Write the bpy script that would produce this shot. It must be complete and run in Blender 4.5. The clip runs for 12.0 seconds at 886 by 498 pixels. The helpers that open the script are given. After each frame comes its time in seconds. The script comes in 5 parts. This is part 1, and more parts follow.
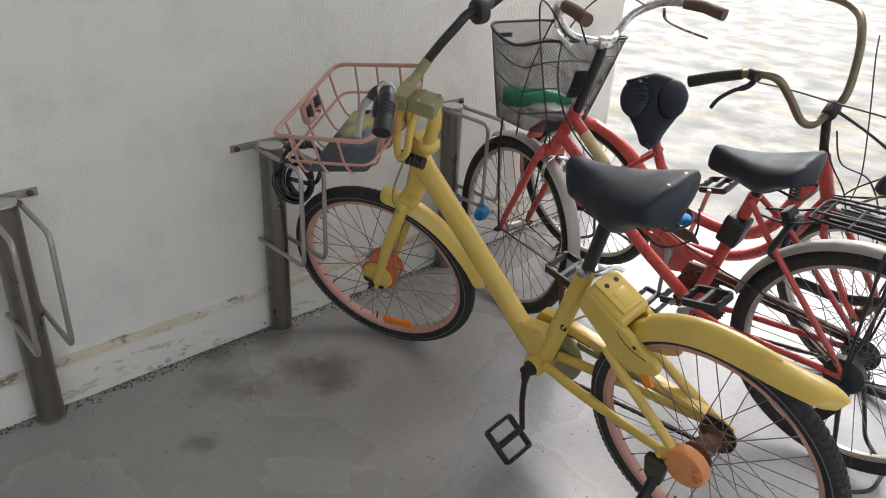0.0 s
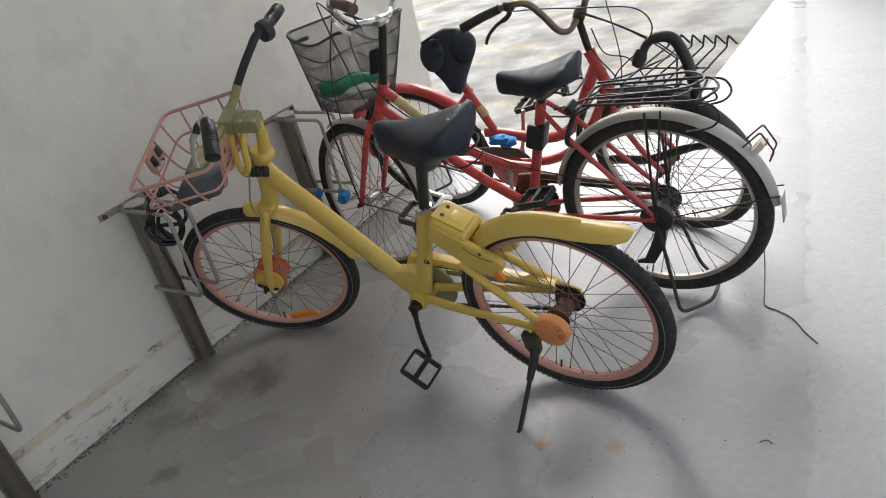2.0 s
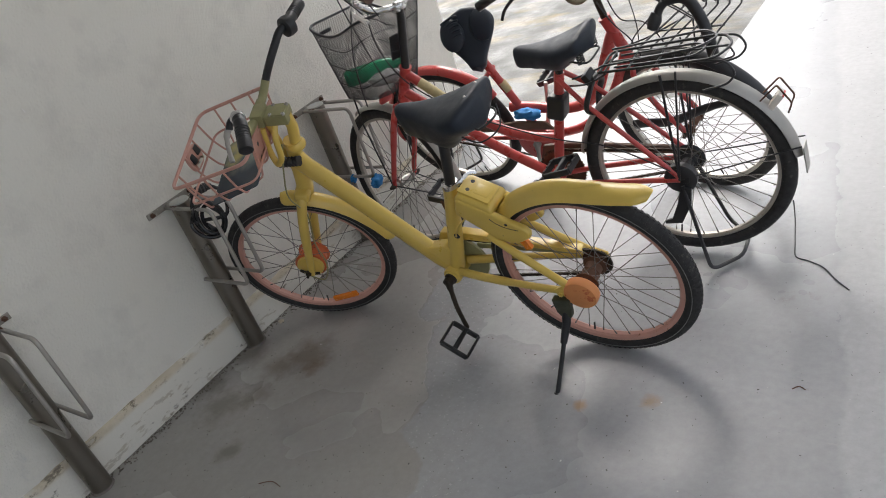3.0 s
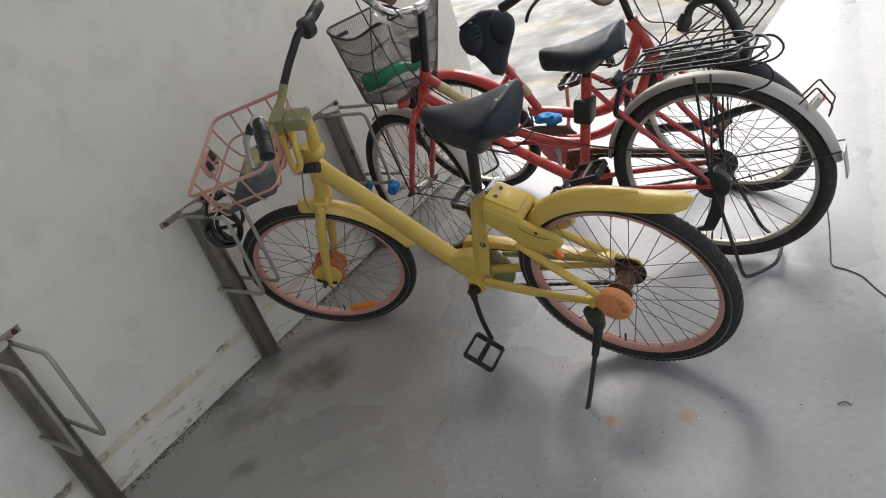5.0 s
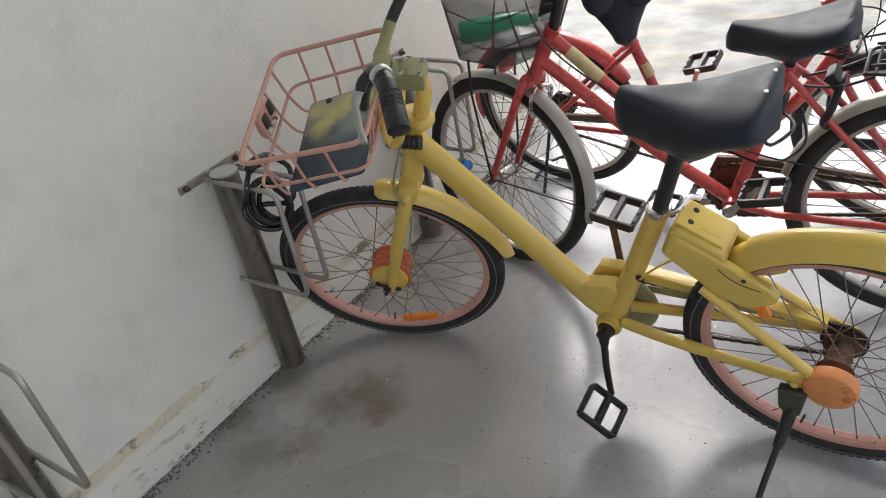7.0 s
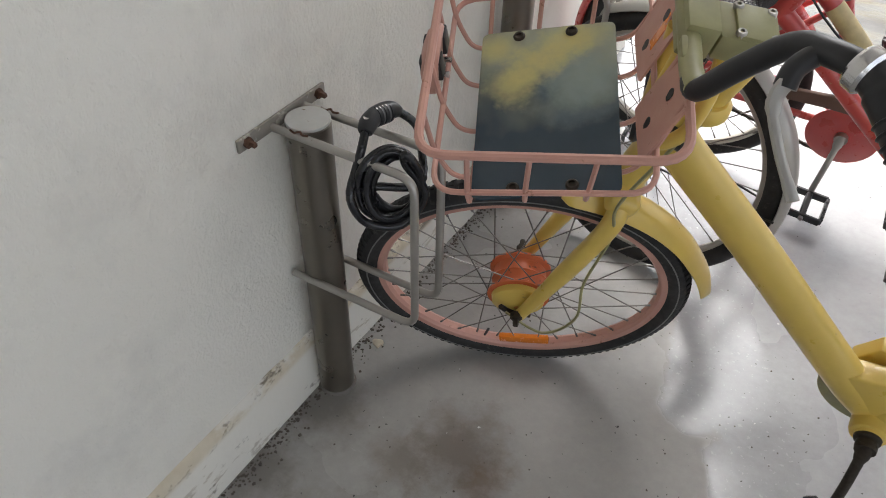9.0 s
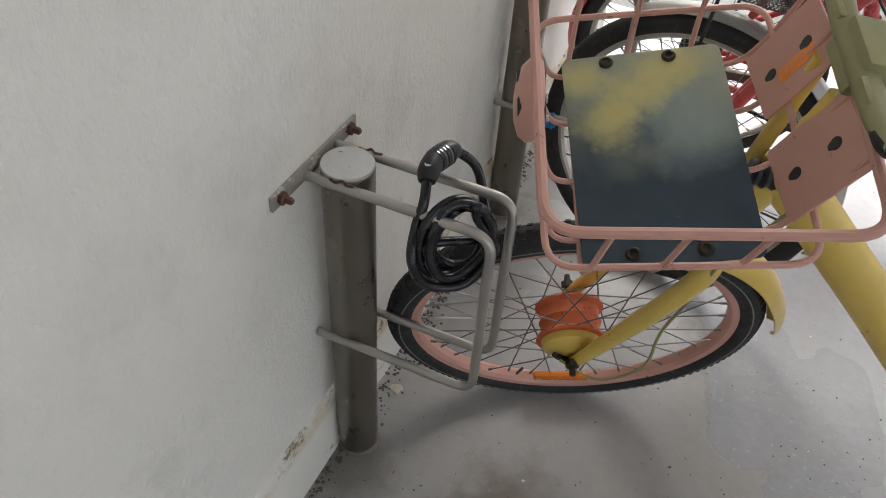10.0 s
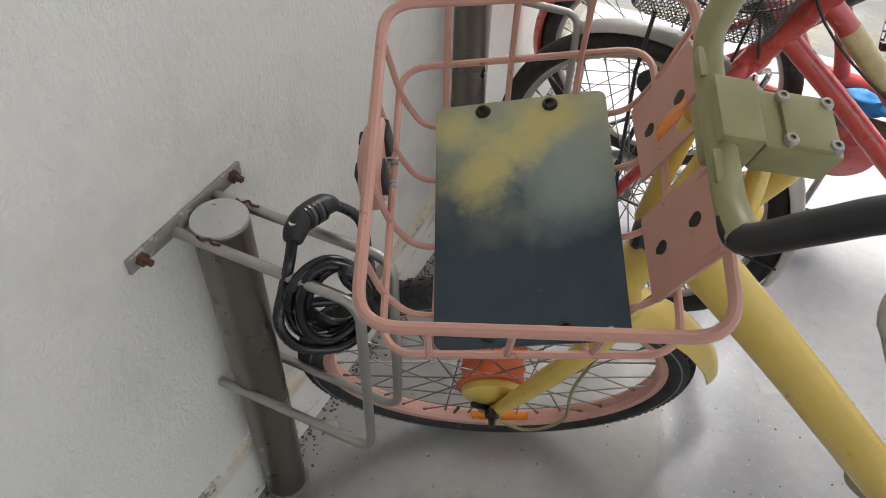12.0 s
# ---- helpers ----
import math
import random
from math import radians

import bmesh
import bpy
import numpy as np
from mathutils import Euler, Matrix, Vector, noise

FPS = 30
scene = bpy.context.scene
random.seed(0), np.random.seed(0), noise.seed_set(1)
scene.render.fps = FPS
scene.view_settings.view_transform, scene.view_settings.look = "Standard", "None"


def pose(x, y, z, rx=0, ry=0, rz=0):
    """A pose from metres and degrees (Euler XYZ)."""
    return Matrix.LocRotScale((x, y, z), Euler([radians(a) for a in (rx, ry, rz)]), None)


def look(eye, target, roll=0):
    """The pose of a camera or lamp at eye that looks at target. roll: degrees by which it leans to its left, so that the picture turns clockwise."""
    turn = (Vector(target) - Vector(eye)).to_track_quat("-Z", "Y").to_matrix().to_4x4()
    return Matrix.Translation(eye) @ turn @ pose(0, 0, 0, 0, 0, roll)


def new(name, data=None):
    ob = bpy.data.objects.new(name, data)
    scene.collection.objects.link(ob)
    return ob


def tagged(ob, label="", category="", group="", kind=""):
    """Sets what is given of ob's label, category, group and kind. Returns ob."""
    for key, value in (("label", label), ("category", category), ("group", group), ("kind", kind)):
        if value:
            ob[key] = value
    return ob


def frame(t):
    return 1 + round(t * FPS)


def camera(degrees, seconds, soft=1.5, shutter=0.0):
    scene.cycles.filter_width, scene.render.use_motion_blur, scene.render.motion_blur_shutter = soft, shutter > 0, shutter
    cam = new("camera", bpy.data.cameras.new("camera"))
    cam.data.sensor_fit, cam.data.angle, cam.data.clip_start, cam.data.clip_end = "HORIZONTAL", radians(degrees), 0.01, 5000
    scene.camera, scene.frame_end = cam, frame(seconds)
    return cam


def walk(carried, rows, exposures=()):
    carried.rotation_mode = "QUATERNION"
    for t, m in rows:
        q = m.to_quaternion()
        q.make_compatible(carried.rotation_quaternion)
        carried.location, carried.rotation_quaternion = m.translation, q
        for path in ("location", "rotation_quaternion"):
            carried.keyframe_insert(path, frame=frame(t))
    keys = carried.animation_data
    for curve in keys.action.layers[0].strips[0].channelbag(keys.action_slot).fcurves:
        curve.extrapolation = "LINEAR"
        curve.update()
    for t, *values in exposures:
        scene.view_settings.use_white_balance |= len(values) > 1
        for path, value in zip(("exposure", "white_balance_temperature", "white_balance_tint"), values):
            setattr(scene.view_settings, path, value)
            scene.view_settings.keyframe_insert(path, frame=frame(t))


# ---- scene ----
cam = camera(61.3, 12.0, soft=1.0)
PATH = [
    (0, (1.939, -0.969, 1.409), (0.653, 0.262, 0.497), 3.1),
    (0.5, (2.0, -1.02, 1.413), (0.849, 0.335, 0.496), 1.2),
    (1, (2.05, -1.073, 1.437), (0.99, 0.345, 0.506), -3.4),
    (1.5, (2.138, -1.094, 1.463), (1.082, 0.32, 0.522), -8.8),
    (2, (2.265, -1.102, 1.477), (1.153, 0.255, 0.517), -14.1),
    (2.5, (2.333, -1.123, 1.479), (1.16, 0.172, 0.506), -18.0),
    (3, (2.349, -1.144, 1.485), (1.142, 0.124, 0.516), -20.1),
    (5, (2.248, -1.125, 1.477), (1.038, 0.148, 0.522), -20.2),
    (5.5, (2.118, -1.081, 1.464), (0.963, 0.231, 0.491), -18.9),
    (6, (1.966, -1.061, 1.441), (0.844, 0.263, 0.447), -17.0),
    (6.5, (1.775, -0.994, 1.412), (0.653, 0.31, 0.391), -14.4),
    (6.7, (1.68, -0.949, 1.409), (0.562, 0.342, 0.368), -13.4),
    (8.3, (0.982, -0.789, 1.321), (0.228, 0.562, 0.053), -0.6),
    (8.5, (0.902, -0.731, 1.303), (0.154, 0.603, 0.013), 0.1),
    (9, (0.714, -0.636, 1.269), (-0.017, 0.654, -0.073), 1.8),
    (9.5, (0.534, -0.578, 1.242), (-0.111, 0.722, -0.134), 3.4),
    (10, (0.445, -0.551, 1.234), (-0.082, 0.794, -0.149), 4.5),
    (10.5, (0.429, -0.545, 1.236), (-0.004, 0.832, -0.149), 4.7),
    (11, (0.433, -0.54, 1.246), (0.06, 0.855, -0.138), 4.5),
    (11.5, (0.475, -0.509, 1.263), (0.039, 0.871, -0.117), 2.9),
    (12, (0.569, -0.372, 1.259), (-0.029, 0.911, -0.154), 1.7),
]
walk(cam, [(t, look(eye, target, roll)) for t, eye, target, roll in PATH],
     [(0.0, 1.72), (1.5, 1.52), (3.0, 1.44), (5.5, 1.50), (6.0, 1.58), (6.7, 1.78), (8.5, 1.98), (9.5, 2.0), (10.6, 1.98), (11.2, 2.06), (12.0, 2.1)])

# ---- world, sun and exposure ----
world = bpy.data.worlds.new("overcast_sky")
scene.world = world
world.use_nodes = True
wn = world.node_tree.nodes
sky = wn.new("ShaderNodeTexSky")
sky.sky_type, sky.sun_disc = "NISHITA", False
sky.sun_elevation, sky.sun_rotation = radians(58), radians(-35)
sky.air_density, sky.dust_density, sky.ozone_density = 1.0, 6.0, 1.0
soften = wn.new("ShaderNodeHueSaturation")
soften.inputs["Saturation"].default_value = 0.40
world.node_tree.links.new(sky.outputs[0], soften.inputs["Color"])
world.node_tree.links.new(soften.outputs[0], wn["Background"].inputs[0])
wn["Background"].inputs[1].default_value = 0.15
sun = new("sun", bpy.data.lights.new("sun", "SUN"))
sun.data.energy, sun.data.angle, sun.data.color = 0.50, radians(75), (0.985, 0.985, 0.965)
sun.matrix_world = look((-3, 4.5, 8), (0, 0, 0))


# ---- materials ----
def shader(name):
    m = bpy.data.materials.new(name)
    m.use_nodes = True
    nt = m.node_tree
    return m, nt, nt.nodes["Principled BSDF"]


def noise_tex(nt, scale, detail=4.0, rough=0.55, stretch=None):
    tc = nt.nodes.new("ShaderNodeTexCoord")
    mp = nt.nodes.new("ShaderNodeMapping")
    if stretch:
        mp.inputs["Scale"].default_value = stretch
    n = nt.nodes.new("ShaderNodeTexNoise")
    n.inputs["Scale"].default_value, n.inputs["Detail"].default_value, n.inputs["Roughness"].default_value = scale, detail, rough
    nt.links.new(tc.outputs["Object"], mp.inputs[0])
    nt.links.new(mp.outputs[0], n.inputs["Vector"])
    return n.outputs["Fac"]


def ramp(nt, fac, stops):
    r = nt.nodes.new("ShaderNodeValToRGB")
    els = r.color_ramp.elements
    while len(els) < len(stops):
        els.new(0.5)
    for e, (p, c) in zip(els, stops):
        e.position = p
        e.color = (c, c, c, 1) if isinstance(c, (int, float)) else (*c, 1)
    nt.links.new(fac, r.inputs[0])
    return r.outputs[0]


def mix(nt, fac, a, b):
    m = nt.nodes.new("ShaderNodeMix")
    m.data_type = "RGBA"
    for sock, v in ((m.inputs["Factor"], fac), (m.inputs["A"], a), (m.inputs["B"], b)):
        if isinstance(v, bpy.types.NodeSocket):
            nt.links.new(v, sock)
        elif isinstance(v, tuple):
            sock.default_value = (*v, 1)
        else:
            sock.default_value = v
    return m.outputs["Result"]


def bump(nt, bsdf, fac, strength, dist=0.002):
    b = nt.nodes.new("ShaderNodeBump")
    b.inputs["Strength"].default_value, b.inputs["Distance"].default_value = strength, dist
    nt.links.new(fac, b.inputs["Height"])
    old = bsdf.inputs["Normal"].links
    if old:
        nt.links.new(old[0].from_socket, b.inputs["Normal"])
    nt.links.new(b.outputs[0], bsdf.inputs["Normal"])


def mat(name, base, rough=0.5, metal=0.0, var=0.15, scale=14.0, wear=None, wear_at=0.62, wear_scale=30.0, relief=0.15, coat=0.0):
    """Painted, plastic or metal surface: broad tone drift, fine grain, optional chips or rust."""
    m, nt, bs = shader(name)
    dark = tuple(c * (1 - var) for c in base)
    light = tuple(min(1, c * (1 + var)) for c in base)
    col = mix(nt, noise_tex(nt, scale, 5), dark, light)
    rg = ramp(nt, noise_tex(nt, scale * 2.3, 4), [(0.3, max(0.02, rough - 0.1)), (0.7, min(1, rough + 0.12))])
    if wear:
        mask = ramp(nt, noise_tex(nt, wear_scale, 6, 0.65), [(wear_at, 0.0), (wear_at + 0.05, 1.0)])
        col = mix(nt, mask, col, wear)
        rg = mix(nt, mask, rg, (0.8, 0.8, 0.8))
        bump(nt, bs, mask, 0.3, 0.0006)
    nt.links.new(col, bs.inputs["Base Color"])
    nt.links.new(rg, bs.inputs["Roughness"])
    bs.inputs["Metallic"].default_value = metal
    bs.inputs["Coat Weight"].default_value = coat
    bs.inputs["Coat Roughness"].default_value = 0.15
    if relief:
        bump(nt, bs, noise_tex(nt, 260.0, 3), relief, 0.0005)
    return m


YELLOW = mat("yellow_paint", (0.66, 0.465, 0.098), 0.36, var=0.13, wear=(0.36, 0.26, 0.10), wear_at=0.68, wear_scale=34, coat=0.35)
OLIVE = mat("overspray_olive", (0.27, 0.255, 0.12), 0.45, var=0.3, scale=25)
PINK = mat("pink_paint", (0.55, 0.295, 0.235), 0.45, var=0.12, wear=(0.30, 0.14, 0.09), wear_at=0.64, wear_scale=45)
PALEORANGE = mat("faded_orange_plastic", (0.64, 0.25, 0.085), 0.5, var=0.16, wear=(0.50, 0.13, 0.05), wear_at=0.56, wear_scale=22)
DARKOLIVE = mat("dark_oversprayed_plastic", (0.045, 0.048, 0.028), 0.5, var=0.4, scale=30)
ORANGE = mat("orange_paint", (0.60, 0.135, 0.045), 0.5, var=0.2, wear=(0.20, 0.09, 0.05), wear_at=0.60, wear_scale=60)
AMBER = mat("amber_reflector", (0.80, 0.22, 0.02), 0.2, var=0.1, scale=60, coat=0.5)
RED = mat("red_paint", (0.50, 0.060, 0.055), 0.32, var=0.14, wear=(0.48, 0.36, 0.20), wear_at=0.665, wear_scale=26, coat=0.35)
BLACK = mat("black_plastic", (0.018, 0.018, 0.02), 0.42, var=0.3)
CABLEBLACK = mat("glossy_cable_sheath", (0.012, 0.012, 0.014), 0.22, var=0.3)
CAPSTEEL = mat("worn_cap_steel", (0.50, 0.50, 0.48), 0.45, 0.4, var=0.16, scale=30, wear=(0.24, 0.19, 0.14), wear_at=0.64, wear_scale=45)
BARSTEEL = mat("paint_smeared_bar", (0.33, 0.305, 0.265), 0.5, 0.5, var=0.2, wear=(0.62, 0.59, 0.52), wear_at=0.56, wear_scale=24)
RUBBER = mat("tyre_rubber", (0.022, 0.021, 0.021), 0.75, var=0.35, scale=30, wear=(0.06, 0.055, 0.05), wear_at=0.6, wear_scale=50)
VINYL = mat("black_vinyl", (0.017, 0.023, 0.034), 0.5, var=0.18, scale=9, relief=0.35)
VINYL.node_tree.nodes["Principled BSDF"].inputs["Specular IOR Level"].default_value = 0.35
STEEL = mat("dull_stainless", (0.42, 0.40, 0.37), 0.42, 0.9, var=0.15, wear=(0.16, 0.13, 0.10), wear_at=0.66, wear_scale=22)
POSTSTEEL = mat("weathered_post_steel", (0.215, 0.195, 0.165), 0.33, 0.9, var=0.22, scale=7, wear=(0.13, 0.10, 0.08), wear_at=0.66, wear_scale=20)
CHROME = mat("worn_chrome", (0.62, 0.61, 0.60), 0.24, 1.0, var=0.12, wear=(0.30, 0.22, 0.16), wear_at=0.70, wear_scale=55)
SPOKE = mat("spoke_steel", (0.20, 0.185, 0.17), 0.42, 0.85, var=0.3, scale=40)
ALLOY = mat("alloy_rim", (0.50, 0.47, 0.42), 0.38, 0.8, var=0.12, wear=(0.33, 0.26, 0.18), wear_at=0.66, wear_scale=40)
SILVERPAINT = mat("silver_fender", (0.40, 0.385, 0.355), 0.42, 0.5, var=0.14, wear=(0.30, 0.27, 0.24), wear_at=0.72)
RUST = mat("rusty_steel", (0.12, 0.060, 0.038), 0.75, 0.3, var=0.4, scale=45)
CHAIN = mat("oily_chain", (0.05, 0.04, 0.03), 0.55, 0.6, var=0.4, scale=90)
BLUE = mat("blue_cloth", (0.02, 0.20, 0.50), 0.7, var=0.3, scale=40)
GREEN = mat("green_bottle", (0.03, 0.42, 0.20), 0.12, var=0.4, scale=30, coat=0.6)
FOIL = mat("crumpled_plastic", (0.62, 0.62, 0.62), 0.25, 0.2, var=0.4, scale=40, relief=0.9)
WHITEP = mat("reflective_white", (0.17, 0.17, 0.165), 0.5, var=0.25, scale=60)
BRONZE = mat("bronze_handlebar", (0.20, 0.165, 0.11), 0.35, 0.7, var=0.25, scale=30)
BROWNRUB = mat("brown_rubber", (0.12, 0.07, 0.05), 0.7, var=0.25)
CLEAR = mat("clear_lens", (0.75, 0.70, 0.62), 0.15, var=0.1, coat=0.6)
FLAKE = mat("dry_paint_flake", (0.46, 0.40, 0.31), 0.8, var=0.3, scale=80)
TAN = mat("tan_sticker", (0.52, 0.42, 0.22), 0.5, var=0.3, scale=60)
CEMENT = mat("rough_cement", (0.15, 0.135, 0.12), 0.9, var=0.3, scale=60, relief=0.8)
GREYDIAL = mat("grey_dial", (0.10, 0.10, 0.105), 0.5, var=0.2)


def blob(nt, x, y, r, grain=9.0, rough_edge=0.6):
    """A ragged round patch at (x, y) of the object."""
    tc = nt.nodes.new("ShaderNodeTexCoord")
    d = nt.nodes.new("ShaderNodeVectorMath")
    d.operation = "DISTANCE"
    d.inputs[1].default_value = (x, y, 0)
    nt.links.new(tc.outputs["Object"], d.inputs[0])
    n = nt.nodes.new("ShaderNodeMath")
    n.operation = "MULTIPLY_ADD"
    nt.links.new(noise_tex(nt, grain, 7, 0.7), n.inputs[0])
    n.inputs[1].default_value = r * rough_edge * 3.0
    nt.links.new(d.outputs["Value"], n.inputs[2])
    base = r * rough_edge * 1.5
    return ramp(nt, n.outputs[0], [(max(0.0, base + r * 0.25), 1.0), (base + r, 0.0)])


def plate_material():
    m, nt, bs = shader("sprayed_plate")
    tc = nt.nodes.new("ShaderNodeTexCoord")
    warp = noise_tex(nt, 9, 2.5, 0.45, (1.4, 0.8, 1))
    sep = nt.nodes.new("ShaderNodeSeparateXYZ")
    nt.links.new(tc.outputs["Object"], sep.inputs[0])
    add = nt.nodes.new("ShaderNodeMath")
    add.operation = "MULTIPLY_ADD"
    nt.links.new(warp, add.inputs[0])
    add.inputs[1].default_value = -0.30
    inv = nt.nodes.new("ShaderNodeMath")
    inv.operation = "MULTIPLY"
    inv.inputs[1].default_value = -1.0
    nt.links.new(sep.outputs["Y"], inv.inputs[0])
    nt.links.new(inv.outputs[0], add.inputs[2])
    off = nt.nodes.new("ShaderNodeMath")
    off.inputs[1].default_value = 0.165
    nt.links.new(add.outputs[0], off.inputs[0])
    spray = ramp(nt, off.outputs[0], [(0.0, 0.0), (0.13, 1.0)])
    base = mix(nt, noise_tex(nt, 25, 5), (0.018, 0.034, 0.050), (0.036, 0.060, 0.080))
    col = mix(nt, spray, base, mix(nt, ramp(nt, noise_tex(nt, 6, 2, 0.4), [(0.30, 0.0), (0.70, 1.0)]), (0.15, 0.19, 0.19), (0.50, 0.43, 0.15)))
    # Sky reflection on the glossy plate, painted in as pale blue-grey patches.
    sky_sheen = mix(nt, noise_tex(nt, 30, 4), (0.21, 0.28, 0.27), (0.29, 0.35, 0.33))
    for x, y, r in ((-0.05, -0.10, 0.085), (0.03, -0.09, 0.075), (-0.045, -0.03, 0.06)):
        col = mix(nt, blob(nt, x, y, r * 1.25, 9.0, 0.35), col, mix(nt, 0.7, col, sky_sheen))
    for x, y, r in ((0.048, -0.040, 0.034), (0.030, -0.062, 0.032), (0.008, -0.088, 0.034), (-0.020, -0.108, 0.034), (-0.050, -0.120, 0.030), (0.070, -0.110, 0.026)):
        col = mix(nt, blob(nt, x, y, r * 1.3, 18.0, 0.5), col, mix(nt, 0.6, col, (0.60, 0.52, 0.18)))
    scratches = ramp(nt, noise_tex(nt, 60, 5, 0.7, (1, 6, 1)), [(0.70, 0.0), (0.74, 1.0)])
    col = mix(nt, scratches, col, (0.20, 0.21, 0.21))
    nt.links.new(col, bs.inputs["Base Color"])
    bs.inputs["Roughness"].default_value = 0.27
    bump(nt, bs, noise_tex(nt, 120, 3), 0.15, 0.0005)
    return m


PLATE = plate_material()


def wall_material():
    m, nt, bs = shader("roller_painted_wall")
    col = mix(nt, noise_tex(nt, 1.4, 5), (0.755, 0.728, 0.655), (0.83, 0.805, 0.735))
    smudge = ramp(nt, noise_tex(nt, 5, 6, 0.65), [(0.50, 0.0), (0.74, 0.7)])
    col = mix(nt, smudge, col, (0.62, 0.595, 0.545))
    scuff = ramp(nt, noise_tex(nt, 22, 5, 0.6, (1, 1.8, 0.7)), [(0.735, 0.0), (0.76, 0.8)])
    col = mix(nt, scuff, col, (0.25, 0.24, 0.24))
    rub = ramp(nt, noise_tex(nt, 3.2, 8, 0.75, (1, 1.4, 0.6)), [(0.64, 0.0), (0.74, 0.45)])
    col = mix(nt, rub, col, (0.46, 0.46, 0.47))
    chip = ramp(nt, noise_tex(nt, 15, 3, 0.5, (1, 1.5, 0.5)), [(0.755, 0.0), (0.765, 1.0)])
    col = mix(nt, chip, col, (0.82, 0.80, 0.76))
    nt.links.new(col, bs.inputs["Base Color"])
    bs.inputs["Roughness"].default_value = 0.55
    dents = ramp(nt, noise_tex(nt, 11, 2, 0.4, (1, 1.6, 1)), [(0.72, 0.0), (0.75, 1.0)])
    bump(nt, bs, dents, -0.7, 0.002)
    bump(nt, bs, noise_tex(nt, 110, 5, 0.65, (1, 1, 0.75)), 1.0, 0.0042)
    bump(nt, bs, noise_tex(nt, 6, 4), 0.35, 0.006)
    return m


def height_band(nt, lo, hi):
    tc = nt.nodes.new("ShaderNodeTexCoord")
    sep = nt.nodes.new("ShaderNodeSeparateXYZ")
    nt.links.new(tc.outputs["Object"], sep.inputs[0])
    return ramp(nt, sep.outputs["Z"], [(lo, 0.0), (hi, 1.0)])


def times(nt, a, b):
    n = nt.nodes.new("ShaderNodeMath")
    n.operation = "MULTIPLY"
    nt.links.new(a, n.inputs[0])
    nt.links.new(b, n.inputs[1])
    return n.outputs[0]


def skirting_material():
    m, nt, bs = shader("flaking_skirting_paint")
    col = mix(nt, noise_tex(nt, 3, 5), (0.60, 0.575, 0.51), (0.70, 0.675, 0.61))
    chipped = times(nt, height_band(nt, 0.112, 0.126), ramp(nt, noise_tex(nt, 9, 7, 0.7, (1, 0.6, 1)), [(0.38, 0.0), (0.47, 1.0)]))
    col = mix(nt, chipped, col, mix(nt, noise_tex(nt, 26, 5), (0.46, 0.39, 0.27), (0.66, 0.60, 0.48)))
    col = mix(nt, times(nt, height_band(nt, 0.118, 0.128), ramp(nt, noise_tex(nt, 17, 8, 0.75, (1, 0.5, 1)), [(0.52, 0.0), (0.58, 1.0)])), col, (0.19, 0.16, 0.12))
    flake = ramp(nt, noise_tex(nt, 13, 8, 0.7, (1, 0.45, 1.6)), [(0.595, 0.0), (0.615, 1.0)])
    col = mix(nt, flake, col, mix(nt, noise_tex(nt, 30, 4), (0.50, 0.44, 0.33), (0.46, 0.44, 0.40)))
    dirt = ramp(nt, noise_tex(nt, 21, 8, 0.7, (1, 0.6, 1.2)), [(0.62, 0.0), (0.69, 0.9)])
    col = mix(nt, dirt, col, (0.15, 0.125, 0.10))
    nt.links.new(col, bs.inputs["Base Color"])
    bs.inputs["Roughness"].default_value = 0.7
    bump(nt, bs, flake, -0.8, 0.003)
    bump(nt, bs, chipped, -0.7, 0.002)
    bump(nt, bs, noise_tex(nt, 60, 5), 0.6, 0.0025)
    return m


